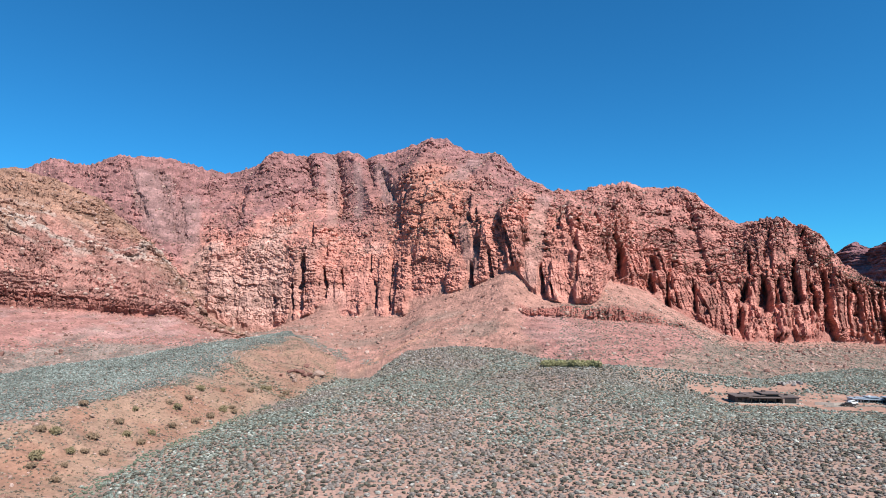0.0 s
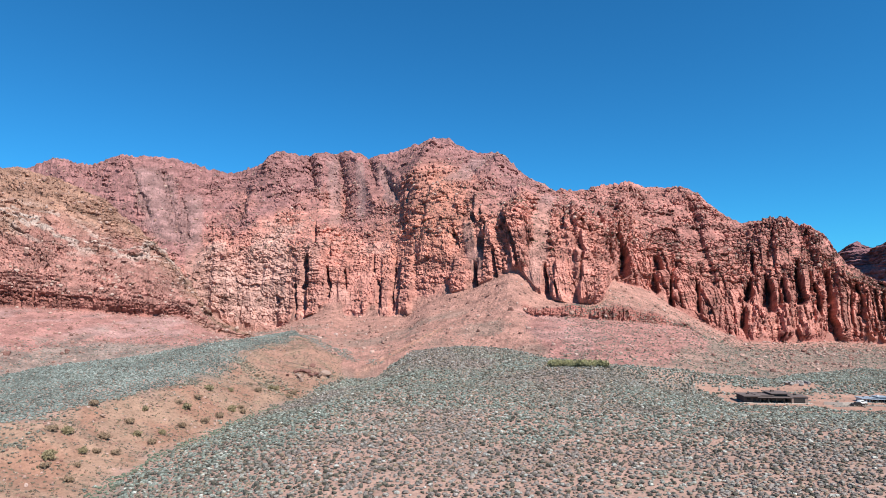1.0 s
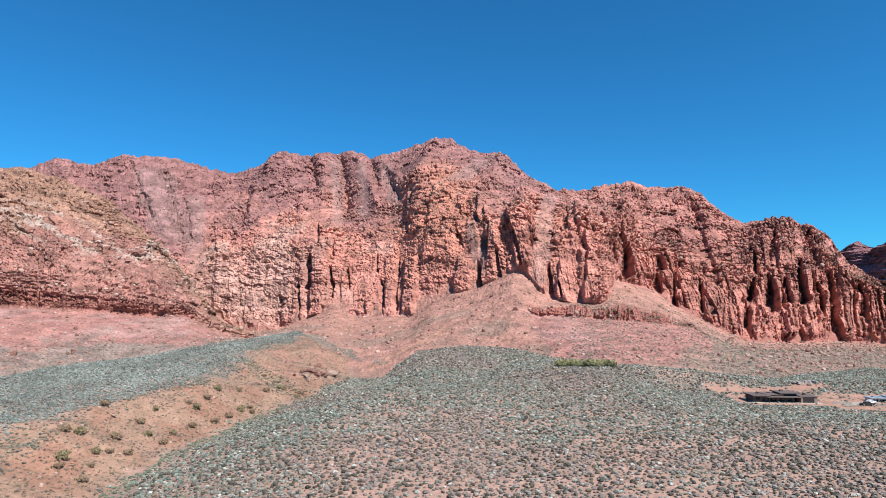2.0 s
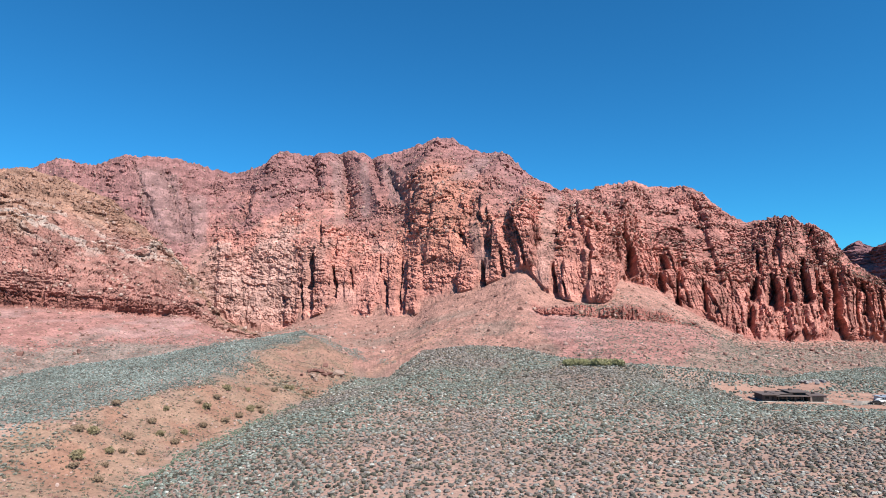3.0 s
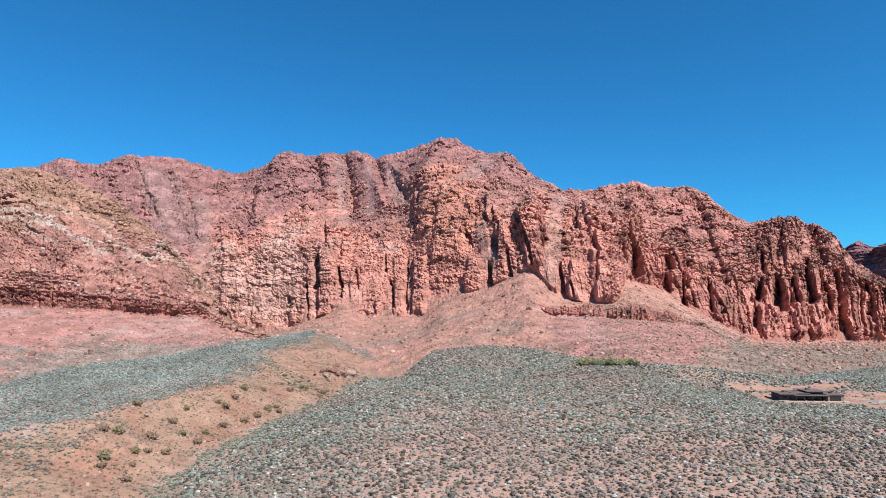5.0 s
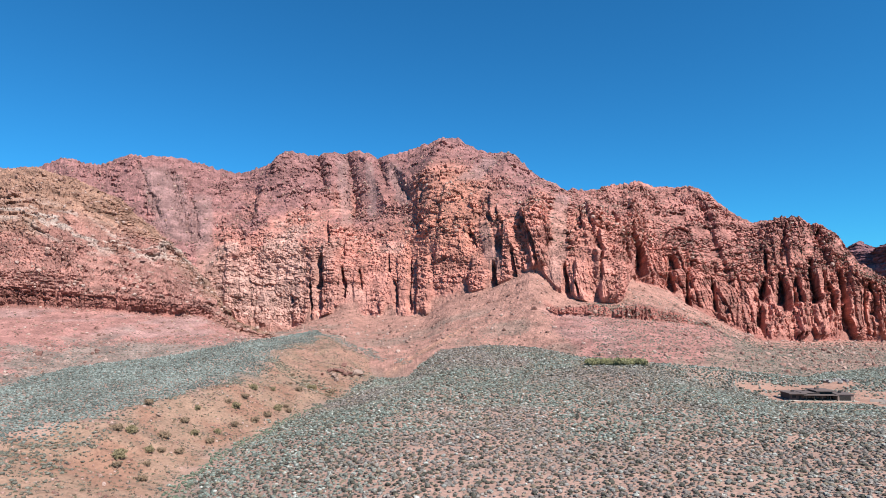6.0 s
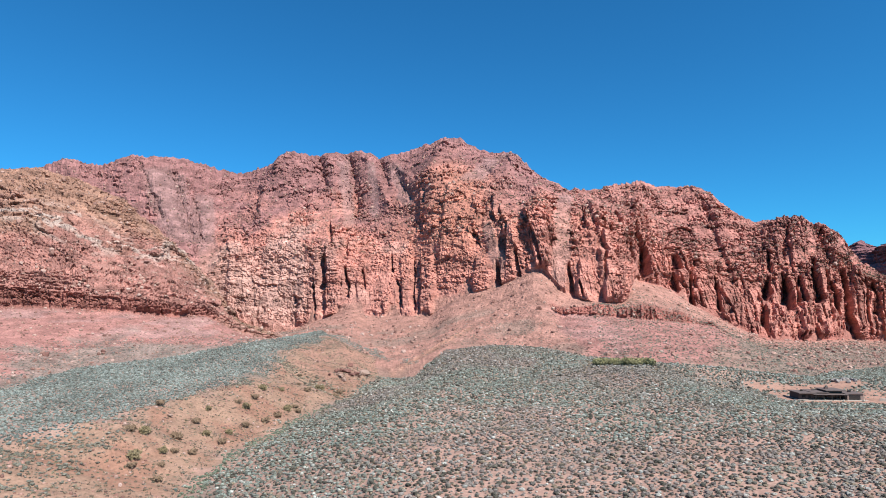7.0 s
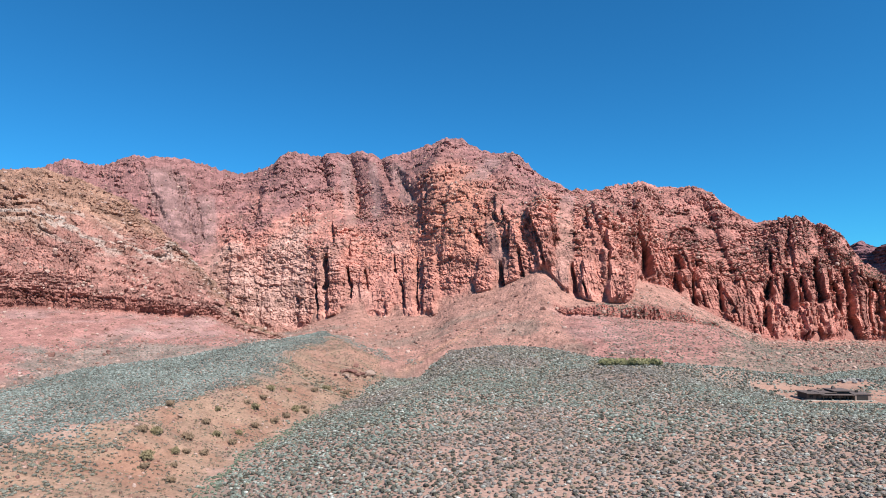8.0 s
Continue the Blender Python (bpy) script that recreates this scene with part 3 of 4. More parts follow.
bed = hzz + 0.3 * hx + 7 * many(hx / 50, hyy / 50, 0, 3)
slabs = ease(3.0, 3.3, hl) * (1 - ease(4.6, 4.95, hl)) * ease(-0.25, 0.3, many(hs / 30, bed / 12, 41.0, 3))
c, e, t = blocks(hs / 12, bed / 4.5, 15)
rise += slabs * (4.0 * c ** 2 + 2.0 * t - 1.0 * (1 - ease(0.0, 0.15, e)))
c, e, t = blocks(hs / 5 + 0.2 * many(hs / 20, bed / 20, 3.0, 2), (hzz + 0.12 * hx) / 3.4, 33)
rise += ease(2.1, 2.5, hl) * (1 - ease(4.85, 5.0, hl)) * ease(-0.2, 0.3, many(hs / 20, hzz / 12, 51.0, 4)) * (1.9 * (c - 0.3) + 2.2 * t - 0.9 * (1 - ease(0.0, 0.14, e)))
rise *= ease(0.3, 1.1, hl)
tone = np.broadcast_to(np.array((0.252, 0.122, 0.099)), (*hx.shape, 3))
tone = mix(tone, TAN, ease(3.6, 4.5, hl + 0.4 * many(hs / 40, hzz / 20, 0, 3)))
tone = tone * (1 + 0.35 * chip[..., None])
band = np.exp(-(bed / 11) ** 2) * ease(-0.4, 0.2, many(hs / 22, bed / 4, 8.0, 3)) * ease(3.0, 3.4, hl)
tone = mix(tone, PALE, 0.95 * band * ease(-0.3, 0.3, soft(hs / 9, bed / 2.5, 3.0)))
tone = tone * (1 + 0.16 * soft(hs / 80, bed / 3.0, 5.0)[..., None])
tone = mix(tone, DARK_RED, 0.65 * ease(1.9, 2.0, hl) * (1 - ease(2.9, 3.1, hl)) * (1 - 0.8 * low_end))
tone = mix(tone, TALUS, low_end * ease(1.9, 2.0, hl) * (1 - ease(3.0, 3.3, hl)))
tone = mix(tone, PINK, soil)
tone = mix(tone, PALE_PINK, 0.55 * soil * ease(0.0, 0.5, many(hs / 50, hzz / 4, 2.0, 3)))
tone = mix(tone, np.array((0.18, 0.148, 0.123)), 0.75 * (1 - ease(1.05, 1.4, hl + 0.3 * many(hx / 20, hyy / 20, 0, 3))))
hill = sheet("hill", hx + n[..., 0] * rise, hyy + n[..., 1] * rise, hzz + n[..., 2] * rise, tone, ROCK)
hill_at = np.stack([hx + n[..., 0] * rise, hyy + n[..., 1] * rise, hzz + n[..., 2] * rise], -1), hl
tagged(hill, "layered sandstone hill with a dark red ledge over pink slopes", "hill", kind="structure")

# butte in the distance
a = np.linspace(0.55, 1.0, 220)
ty, tz = along(BUTTE_RIM, a)
ux, uy, uz, ul = loft([(ty - 330, tz * 0 - 30), (ty - 160, tz * 0.15), (ty - 60, tz * 0.72), (ty, tz), (ty + 300, tz * 0)], (10, 40, 40, 8), a)
n = outward(blurred(ux, 4, 6), blurred(uy, 4, 6), blurred(uz, 4, 6))
rise = 1.6 * rocky(ux / 1.6, uz / 1.6, ease(0.8, 1.2, ul) * (1 - ease(3.0, 3.3, ul)), 1.0, 11.0)[0]
tone = np.broadcast_to(MAUVE * (0.95, 0.92, 1.05), (*ux.shape, 3))
butte = sheet("butte", ux + n[..., 0] * rise, uy + n[..., 1] * rise, uz, tone, ROCK)
tagged(butte, "distant dark red sandstone butte", "butte", kind="structure")

# ground
FOOT = [p for p in HILL_FOOT if p[0] / p[1] < -0.32] + [p for p in MOUNTAIN_FOOT if p[0] / p[1] > -0.25]
WASH = [(-20, -10), (-60, 80), (-72, 115), (-80, 145), (-84, 190), (-74, 242), (-62, 287), (-58, 330), (-54, 368), (-35, 400)]


def wash_side(x, y):
    """Distance to the bottom of the dry wash, below zero on its west bank, and how far along it lies."""
    p = np.array(WASH, float)
    best = np.full(np.shape(x), 1e9)
    side, far = np.zeros(np.shape(x)), np.zeros(np.shape(x))
    for k, (q, r) in enumerate(zip(p[:-1], p[1:])):
        v = r - q
        t = np.clip(((x - q[0]) * v[0] + (y - q[1]) * v[1]) / (v @ v), 0, 1)
        d = np.hypot(x - q[0] - t * v[0], y - q[1] - t * v[1])
        near = d < best
        cross = v[0] * (y - q[1]) - v[1] * (x - q[0])
        side, far, best = np.where(near, -np.sign(cross), side), np.where(near, k + t, far), np.where(near, d, best)
    return best * side, far


SIDE_GULLY = [(-108, 326), (-95, 313), (-86, 305), (-78, 294), (-64, 287)]
SCRUB_LINE = [(-100, 436), (-89, 424), (-77, 405), (-66, 393), (-54, 377)]


def beside(points, x, y):
    """Distance to a line of points."""
    best = np.full(np.shape(x), 1e9)
    for (x0, y0), (x1, y1) in zip(points[:-1], points[1:]):
        t = np.clip(((x - x0) * (x1 - x0) + (y - y0) * (y1 - y0)) / ((x1 - x0) ** 2 + (y1 - y0) ** 2), 0, 1)
        best = np.minimum(best, np.hypot(x - x0 - t * (x1 - x0), y - y0 - t * (y1 - y0)))
    return best


def bank_width(k):
    return np.interp(k, [3.2, 3.8, 4.3, 4.8, 6, 7.5, 8.5], [46, 31, 31, 28, 40, 40, 30])


def bare_width(k):
    """How wide the bare earth on the west side of the wash is."""
    return np.interp(k, [3.2, 3.8, 4.3, 4.8, 6, 6.5, 7.1, 7.9, 8.2, 8.9], [46, 31, 31, 28, 40, 43, 50, 53, 60, 78])


def ground_height(x, y):
    x, y = np.asarray(x, float), np.asarray(y, float)
    z0 = lambda y: 0.02 * (np.clip(y, -300, 700) - 150) - 0.085 * np.clip(x - 80, 0, 260) * ease(170, 420, y) - 0.02 * np.clip(-x - 150, 0, 250)
    s = np.clip(x / np.maximum(y, 60), -0.8, 0.85)
    yf, zf = along(FOOT, s)
    z = z0(y) + (zf - z0(yf)) * ease(yf - 130, yf, y)
    z = np.where(y > yf, zf - 0.12 * (y - yf), z)
    pad = ease(66, 124, x) * (1 - ease(215, 240, x)) * ease(165, 240, y) * (1 - ease(268, 300, y))
    z = z * (1 - pad) - 4.7 * pad
    d, k = wash_side(x, y)
    deep = np.interp(k, [0, 2, 3, 4, 5, 6, 7, 8, 9], [0, 11, 12, 13, 12, 11, 10, 8, 1])
    wob = 1 + 0.25 * many(x / 25, y / 25, 3.0, 3)
    west = np.clip(1 + d / (bank_width(k) * wob), 0, 1)
    east = 1 - ease(0, 58, d)
    rill = np.where(d < 0, 4 * west * (1 - west), 0) * (1.3 * np.abs(soft(k * 6.5 + 0.3 * soft(x / 7, y / 7), d / 45, 4.0)) + 0.6 * np.abs(soft(k * 17, d / 20, 9.0)))
    z = z - deep * np.where(d < 0, west ** 1.15, east) - rill - 2.6 * np.exp(-(beside(SIDE_GULLY, x, y) / 5.5) ** 2)
    return np.maximum(z, -40) + (1 - pad) * 0.35 * many(x / 16, y / 16, 1.0, 4)


def cleared(x, y):
    """1 on the graded red earth round the houses."""
    w = 5 * many(x / 14, y / 14, 6.0, 3)
    yard = ease(119, 126, x + w) * (1 - ease(205, 222, x + w)) * ease(238, 242, y + w) * (1 - ease(266, 272, y + w))
    back = ease(118, 126, x + w) * (1 - ease(160, 172, x + w)) * ease(270, 274, y + w) * (1 - ease(282, 288, y + w))
    track = ease(96, 104, x) * (1 - ease(172, 180, x)) * (1 - ease(1.2, 3.0, np.abs(y - 222 + 0.4 * w)))
    court = ease(150, 156, x + w) * (1 - ease(200, 215, x + w)) * ease(224, 230, y + w) * (1 - ease(240, 245, y))
    heap = 1 - ease(6, 11, np.hypot(x - 172, y - 290) + 0.6 * w)
    return np.clip(yard + back + track + court + heap, 0, 1)


gx = np.concatenate([-np.geomspace(4200, 335, 26), np.arange(-330, 350, 2.0), np.geomspace(355, 4200, 26)])
gy = np.concatenate([-np.geomspace(4200, 20, 22), np.arange(-10, 60, 5), np.arange(60, 240, 1.5), np.arange(240, 520, 3.0), np.geomspace(525, 4400, 24)])
gx, gy = np.meshgrid(gx, gy)
gz = ground_height(gx, gy)
d, k = wash_side(gx, gy)
EARTH, BANK, LITTER = np.array((0.285, 0.178, 0.14)), np.array((0.238, 0.148, 0.104)), np.array((0.143, 0.123, 0.102))
tone = np.broadcast_to(EARTH, (*gx.shape, 3))
tone = mix(tone, LITTER, np.clip(0.1 + 0.5 * ease(150, 290, gy) + 0.4 * many(gx / 12, gy / 12, 4.0, 3), 0, 0.8))
bank = ease(-bare_width(k) - 4, -bare_width(k) + 6, d + 4 * many(gx / 9, gy / 9, 2.0, 3)) * (1 - ease(-4, 5, d + 3 * many(gx / 9, gy / 9, 7.0, 3)))
tone = mix(tone, BANK, bank)
tone = mix(tone, np.array((0.221, 0.119, 0.082)), bank * ease(0.0, 0.6, many(gx / 14, gy / 10, 9.0, 4)))
tone = mix(tone, np.array((0.262, 0.145, 0.106)), bank * ease(300, 335, gy) * ease(-0.3, 0.3, many(gx / 10, gy / 10, 13.0, 3)))
tone = mix(tone, np.array((0.285, 0.165, 0.122)), cleared(gx, gy))
ground = sheet("ground", gx, gy, gz, tone, SOIL, True)
tagged(ground, "orange red desert soil with a dry wash", "ground", kind="structure")


# ---- sagebrush ----
def leafy(sides, rings, sprays, seed):
    """A low rounded bush about one metre across: an uneven dome of foliage with loose sprays: vertices and triangles."""
    r = np.random.default_rng(seed)
    v, f = [], []
    levels = ((-0.06, 0.34), (0.17, 0.5), (0.36, 0.38)) if rings > 2 else ((-0.06, 0.38), (0.22, 0.49))
    for z, wide in levels:
        turn = r.uniform(0, 6)
        for k in range(sides):
            w = turn * 0.1 + 2 * math.pi * (k + r.uniform(-0.25, 0.25)) / sides
            q = wide * r.uniform(0.72, 1.2)
            v.append((q * math.cos(w), q * math.sin(w), z + r.uniform(-0.05, 0.05)))
    v.append((r.uniform(-0.1, 0.1), r.uniform(-0.1, 0.1), r.uniform(0.42, 0.56)))
    for n in range(len(levels) - 1):
        for k in range(sides):
            p, q = n * sides + k, n * sides + (k + 1) % sides
            f += [(p, q, q + sides), (p, q + sides, p + sides)]
    last = (len(levels) - 1) * sides
    f += [(last + k, last + (k + 1) % sides, last + sides) for k in range(sides)]
    for k in range(sprays):
        w, h = k * 2.4 + r.uniform(-0.4, 0.4), r.uniform(0.05, 0.42)
        out = np.array((math.cos(w), math.sin(w), 0.5)) * r.uniform(0.85, 1.15)
        c = np.array((0.4 * math.cos(w), 0.4 * math.sin(w), h))
        side = np.array((-math.sin(w), math.cos(w), r.uniform(-0.5, 0.5))) * 0.11
        n = len(v)
        v += [c + 0.2 * out, c - 0.05 * out + side, c - 0.05 * out - side]
        f.append((n, n + 1, n + 2))
    return np.array(v, np.float32), np.array(f, np.int32)


def tufted(tufts, closed, seed):
    """A low spiky bush about one metre across, made of leafy tufts: vertices and triangles."""
    r = np.random.default_rng(seed)
    v, f = [], []
    for k in range(tufts):
        w = 2 * math.pi * (k + 0.7 * r.uniform()) / tufts * 1.62
        lean = r.uniform(0.1, 1.0) ** 0.6 * 1.25
        way = np.array((math.sin(lean) * math.cos(w), math.sin(lean) * math.sin(w), math.cos(lean)))
        side = np.cross(way, (0.3, 0.2, 1.0))
        side /= np.linalg.norm(side)
        up = np.cross(way, side)
        root = np.array((way[0], way[1], 0.0)) * 0.18
        tall = r.uniform(0.4, 0.62)
        wide = r.uniform(0.13, 0.2) * (1.1 if tufts > 6 else 1.6)
        turn = r.uniform(0, 2)
        n = len(v)
        v.append(root + way * tall)
        v += [root + way * tall * 0.45 + wide * (side * math.cos(turn + q * 2.0944) + up * math.sin(turn + q * 2.0944)) for q in range(3)]
        f += [(n, n + 1, n + 2), (n, n + 2, n + 3), (n, n + 3, n + 1)]
        if closed:
            v.append(root - 0.05 * way)
            f += [(n + 4, n + 2, n + 1), (n + 4, n + 3, n + 2), (n + 4, n + 1, n + 3)]
    return np.array(v, np.float32), np.array(f, np.int32)


def scatter(name, kinds, px, py, pz, size, mat, tones=None):
    """One mesh of many small things, each with a tone of its own where tones are given."""
    r = np.random.default_rng(len(px))
    pick = r.integers(0, len(kinds), len(px))
    vs, fs, cs, base = [], [], [], 0
    for k, (v, f) in enumerate(kinds):
        m = pick == k
        c = m.sum()
        w = r.uniform(0, 2 * math.pi, c)[:, None]
        s = size[m][:, None]
        x = (v[:, 0] * np.cos(w) - v[:, 1] * np.sin(w)) * s + px[m][:, None]
        y = (v[:, 0] * np.sin(w) + v[:, 1] * np.cos(w)) * s + py[m][:, None]
        z = v[:, 2] * s * r.uniform(0.75, 1.15, c)[:, None] + pz[m][:, None]
        vs.append(np.stack([x, y, z], -1).reshape(-1, 3))
        fs.append((f[None] + (base + np.arange(c) * len(v))[:, None, None]).reshape(-1, 3))
        base += c * len(v)
        if tones is not None:
            cs.append(np.repeat(tones[m], len(v), 0) * np.tile(r.uniform(0.6, 1.4, len(v)), c)[:, None])
    v, f = np.concatenate(vs), np.concatenate(fs)
    me = bpy.data.meshes.new(name)
    me.vertices.add(len(v))
    me.vertices.foreach_set("co", v.astype(np.float32).ravel())
    me.loops.add(f.size)
    me.loops.foreach_set("vertex_index", f.ravel().astype(np.int32))
    me.polygons.add(len(f))
    me.polygons.foreach_set("loop_start", np.arange(0, f.size, 3, dtype=np.int32))
    me.polygons.foreach_set("use_smooth", np.full(len(f), False))
    me.update(calc_edges=True)
    me.materials.append(mat)
    if tones is not None:
        rgba = np.concatenate(cs)
        rgba = np.concatenate([rgba, np.ones((len(rgba), 1))], 1)
        me.attributes.new("tone", "FLOAT_COLOR", "POINT").data.foreach_set("color", rgba.astype(np.float32).ravel())
    return new(name, me)


STONES = shrubby("loose_stone", ((0.14, 0.075, 0.06), (0.25, 0.14, 0.11), (0.31, 0.19, 0.15), (0.38, 0.27, 0.225)))


def stone(seed):
    """A broken block about one metre across: vertices and triangles."""
    r = np.random.default_rng(seed)
    g = (1 + 5 ** 0.5) / 2
    v = np.array([(s, t * g, 0) for s in (-1, 1) for t in (-1, 1)] + [(0, s, t * g) for s in (-1, 1) for t in (-1, 1)] + [(t * g, 0, s) for s in (-1, 1) for t in (-1, 1)]) / 3.2
    v = np.clip(v * r.uniform(0.75, 1.3, (12, 1)), -0.46, 0.46) * np.array((1, r.uniform(0.6, 1), r.uniform(0.55, 0.95)))
    bm = bmesh.new()
    for q in v:
        bm.verts.new(q)
    bmesh.ops.convex_hull(bm, input=bm.verts)
    bmesh.ops.delete(bm, geom=[q for q in bm.verts if not q.link_faces], context="VERTS")
    bmesh.ops.triangulate(bm, faces=bm.faces)
    bm.verts.index_update()
    out = np.array([q.co for q in bm.verts], np.float32), np.array([[q.index for q in f.verts] for f in bm.faces], np.int32)
    bm.free()
    return out


def strew_stones(words, where, low, high, count, small, large, seed, rare=6):
    at, level = where
    q = np.random.default_rng(seed)
    ok = np.argwhere((level > low) & (level < high) & (np.abs(at[..., 0] / at[..., 1]) < 0.86))
    wide = np.linalg.norm(np.gradient(at, axis=0), axis=-1) * np.linalg.norm(np.gradient(at, axis=1), axis=-1)
    p = wide[ok[:, 0], ok[:, 1]]
    p = p / p.sum()
    ok = ok[q.choice(len(ok), count, p=p)]
    i, j = ok[:, 0], ok[:, 1]
    i2, j2 = np.minimum(i + 1, len(at) - 1), np.minimum(j + 1, at.shape[1] - 1)
    u, w = q.uniform(0, 1, (2, count, 1))
    c = (at[i, j] * (1 - u) + at[i2, j] * u) * (1 - w) + (at[i, j2] * (1 - u) + at[i2, j2] * u) * w
    size = small + (large - small) * q.uniform(0, 1, count) ** rare
    ob = scatter("loose_stones", [stone(s) for s in range(8)], c[:, 0], c[:, 1], c[:, 2] + 0.1 * size, size, STONES)
    return tagged(ob, words, "rocks", kind="stuff")


strew_stones("fallen red stones on the talus slopes", mountain_at, 1.0, 4.0, 8500, 0.35, 3.8, 1, 8)
strew_stones("broken sandstone blocks on the upper mountain", mountain_at, 4.9, 7.0, 6500, 0.6, 5.0, 2)
strew_stones("sandstone rubble on the layered hill", hill_at, 3.0, 5.0, 3500, 0.4, 4.0, 3)
strew_stones("small fallen stones on the pink slope", hill_at, 1.0, 2.0, 2600, 0.3, 2.6, 4)


def strew_scrub(words, where, low, high, count, small, large, seed, tint=(0.061, 0.057, 0.037)):
    at, level = where
    q = np.random.default_rng(seed)
    ok = np.argwhere((level > low) & (level < high) & (np.abs(at[..., 0] / at[..., 1]) < 0.86))
    ok = ok[q.choice(len(ok), count)]
    i, j = ok[:, 0], ok[:, 1]
    i2, j2 = np.minimum(i + 1, len(at) - 1), np.minimum(j + 1, at.shape[1] - 1)
    u, w = q.uniform(0, 1, (2, count, 1))
    c = (at[i, j] * (1 - u) + at[i2, j] * u) * (1 - w) + (at[i, j2] * (1 - u) + at[i2, j2] * u) * w
    tones = np.array(tint) * q.uniform(0.6, 1.6, (count, 1)) + q.uniform(0, 0.02, (count, 3))
    ob = scatter("desert_scrub", [tufted(4, False, s) for s in range(8)], c[:, 0], c[:, 1], c[:, 2], q.uniform(small, large, count), SAGE, tones)
    return tagged(ob, words, "scrub", kind="stuff")


strew_scrub("dark dry scrub dotted over the upper mountain", mountain_at, 4.9, 7.0, 7500, 1.0, 2.8, 5)
strew_scrub("dark scrub among the broken cliffs", mountain_at, 4.1, 4.9, 1200, 0.8, 2.2, 6)
strew_scrub("scrub on the low slopes under the columned cliffs", (mountain_at[0][:, 868:], mountain_at[1][:, 868:]), 1.0, 3.6, 7500, 0.6, 1.6, 12, (0.125, 0.13, 0.1))
strew_scrub("sparse dark scrub on the talus slopes", mountain_at, 1.0, 4.0, 1300, 0.5, 1.4, 7)
strew_scrub("grey green scrub thinning out up the slopes", mountain_at, 1.0, 2.0, 4500, 0.5, 1.2, 10, (0.131, 0.135, 0.111))
strew_scrub("dark scrub growing on the layered hill", hill_at, 3.0, 5.0, 750, 0.5, 1.4, 8, (0.098, 0.082, 0.053))
strew_scrub("grey scrub along the foot of the pink slope", hill_at, 0.95, 1.4, 2200, 0.5, 1.2, 11, (0.139, 0.135, 0.115))
strew_scrub("small scrub on the pink slope", hill_at, 1.0, 2.0, 500, 0.5, 1.2, 9)
strew_scrub("band of grey green scrub running up the talus", (mountain_at[0], np.where(beside(SCRUB_LINE, mountain_at[0][..., 0], mountain_at[0][..., 1]) < 13 + 9 * soft(mountain_at[0][..., 0] / 6, mountain_at[0][..., 1] / 6), mountain_at[1], -1)),
            0.9, 4.0, 1100, 0.5, 1.3, 13, (0.156, 0.156, 0.131))

r = np.random.default_rng(3)


def strewn(gap, y0, y1):
    """Loosely spaced places on the plain, inside the stretch that the flight looks over."""
    x, y = np.meshgrid(np.arange(-0.78 * y1 - 30, 0.78 * y1 + 30, gap), np.arange(y0, y1, gap))
    x[::2] += 0.5 * gap
    x, y = (v.ravel() + r.uniform(-0.42, 0.42, v.size) * gap for v in (x, y))
    inside = np.abs(x) < 0.78 * y + 30
    x, y = x[inside], y[inside]
    count = len(x)
    d, k = wash_side(x, y)
    yf, zf = along(FOOT, np.clip(x / y, -0.8, 0.85))
    ragged = r.uniform(-1, 1, count) ** 3
    keep = (y < yf + 6 * many(x / 20, y / 20, 0, 2) + 12 * ragged) & ((d < -bare_width(k) + 5 * many(x / 8, y / 8, 0, 2) + 8 * ragged) | (d > 1 + (4 + 16 * ease(6.5, 8, k)) * ragged + 2 * many(x / 9, y / 9, 0, 2) + 8 * ease(7.5, 8.5, k)) | ((d < -22) & (y < 172) & (r.uniform(0, 1, count) < 0.5)))
    keep &= r.uniform(0, 1, count) < 0.9 + 0.06 * ease(150, 230, y) + 0.2 * many(x / 16, y / 16, 5.0, 4)
    keep &= cleared(x, y) < r.uniform(0.15, 1.08, count)
    return x[keep], y[keep]


def sage_tones(x, y):
    """Grey green, with drifts of browner and of greener bushes, many old and grey, some dry and some pale."""
    c = np.array((0.15, 0.148, 0.125)) + 0 * x[:, None]
    p = many(x / 45, y / 45, 8.0, 3) + 0.5 * many(x / 14, y / 14, 9.0, 2)
    c = mix(c, (0.155, 0.13, 0.115), ease(0.0, 0.5, p))
    west = ease(-76, -112, x)
    c = mix(c, (0.132, 0.15, 0.133), west)
    c = mix(c, (0.125, 0.147, 0.124), 0.85 * np.clip(ease(0.0, 0.5, -p) * (x > -88) + ease(40, 150, x) * ease(130, 200, y), 0, 1))
    c = c * (1 + 0.3 * west * many(x / 18, y / 30, 28.0, 3))[:, None]
    k = r.uniform(0, 1, len(x))
    c = mix(c, (0.27, 0.272, 0.242), (0.85 - 0.4 * west) * ease(0.82, 1.0, k))
    c = mix(c, (0.058, 0.054, 0.042), (1 - 0.35 * west) * ease(0.4, 0.16, k))
    c = mix(c, (0.165, 0.125, 0.085), 0.8 * (1 - west) * ((k > 0.5) & (k < 0.6)))
    d, along_wash = wash_side(x, y)
    c = mix(c, (0.123, 0.111, 0.082), 0.7 * ease(0, 4, -d) * ease(-2, 3, bare_width(along_wash) + d))
    c = mix(c, (0.1, 0.122, 0.082), 0.75 * ease(-1, 1.5, d) * (1 - ease(3.5, 7.5, d + 2 * many(x / 8, y / 8, 19.0, 2))) * (1 - ease(5, 6.5, along_wash)))
    return c * (1.08 + (0.3 - 0.08 * west) * r.uniform(-1, 1, len(x)))[:, None]


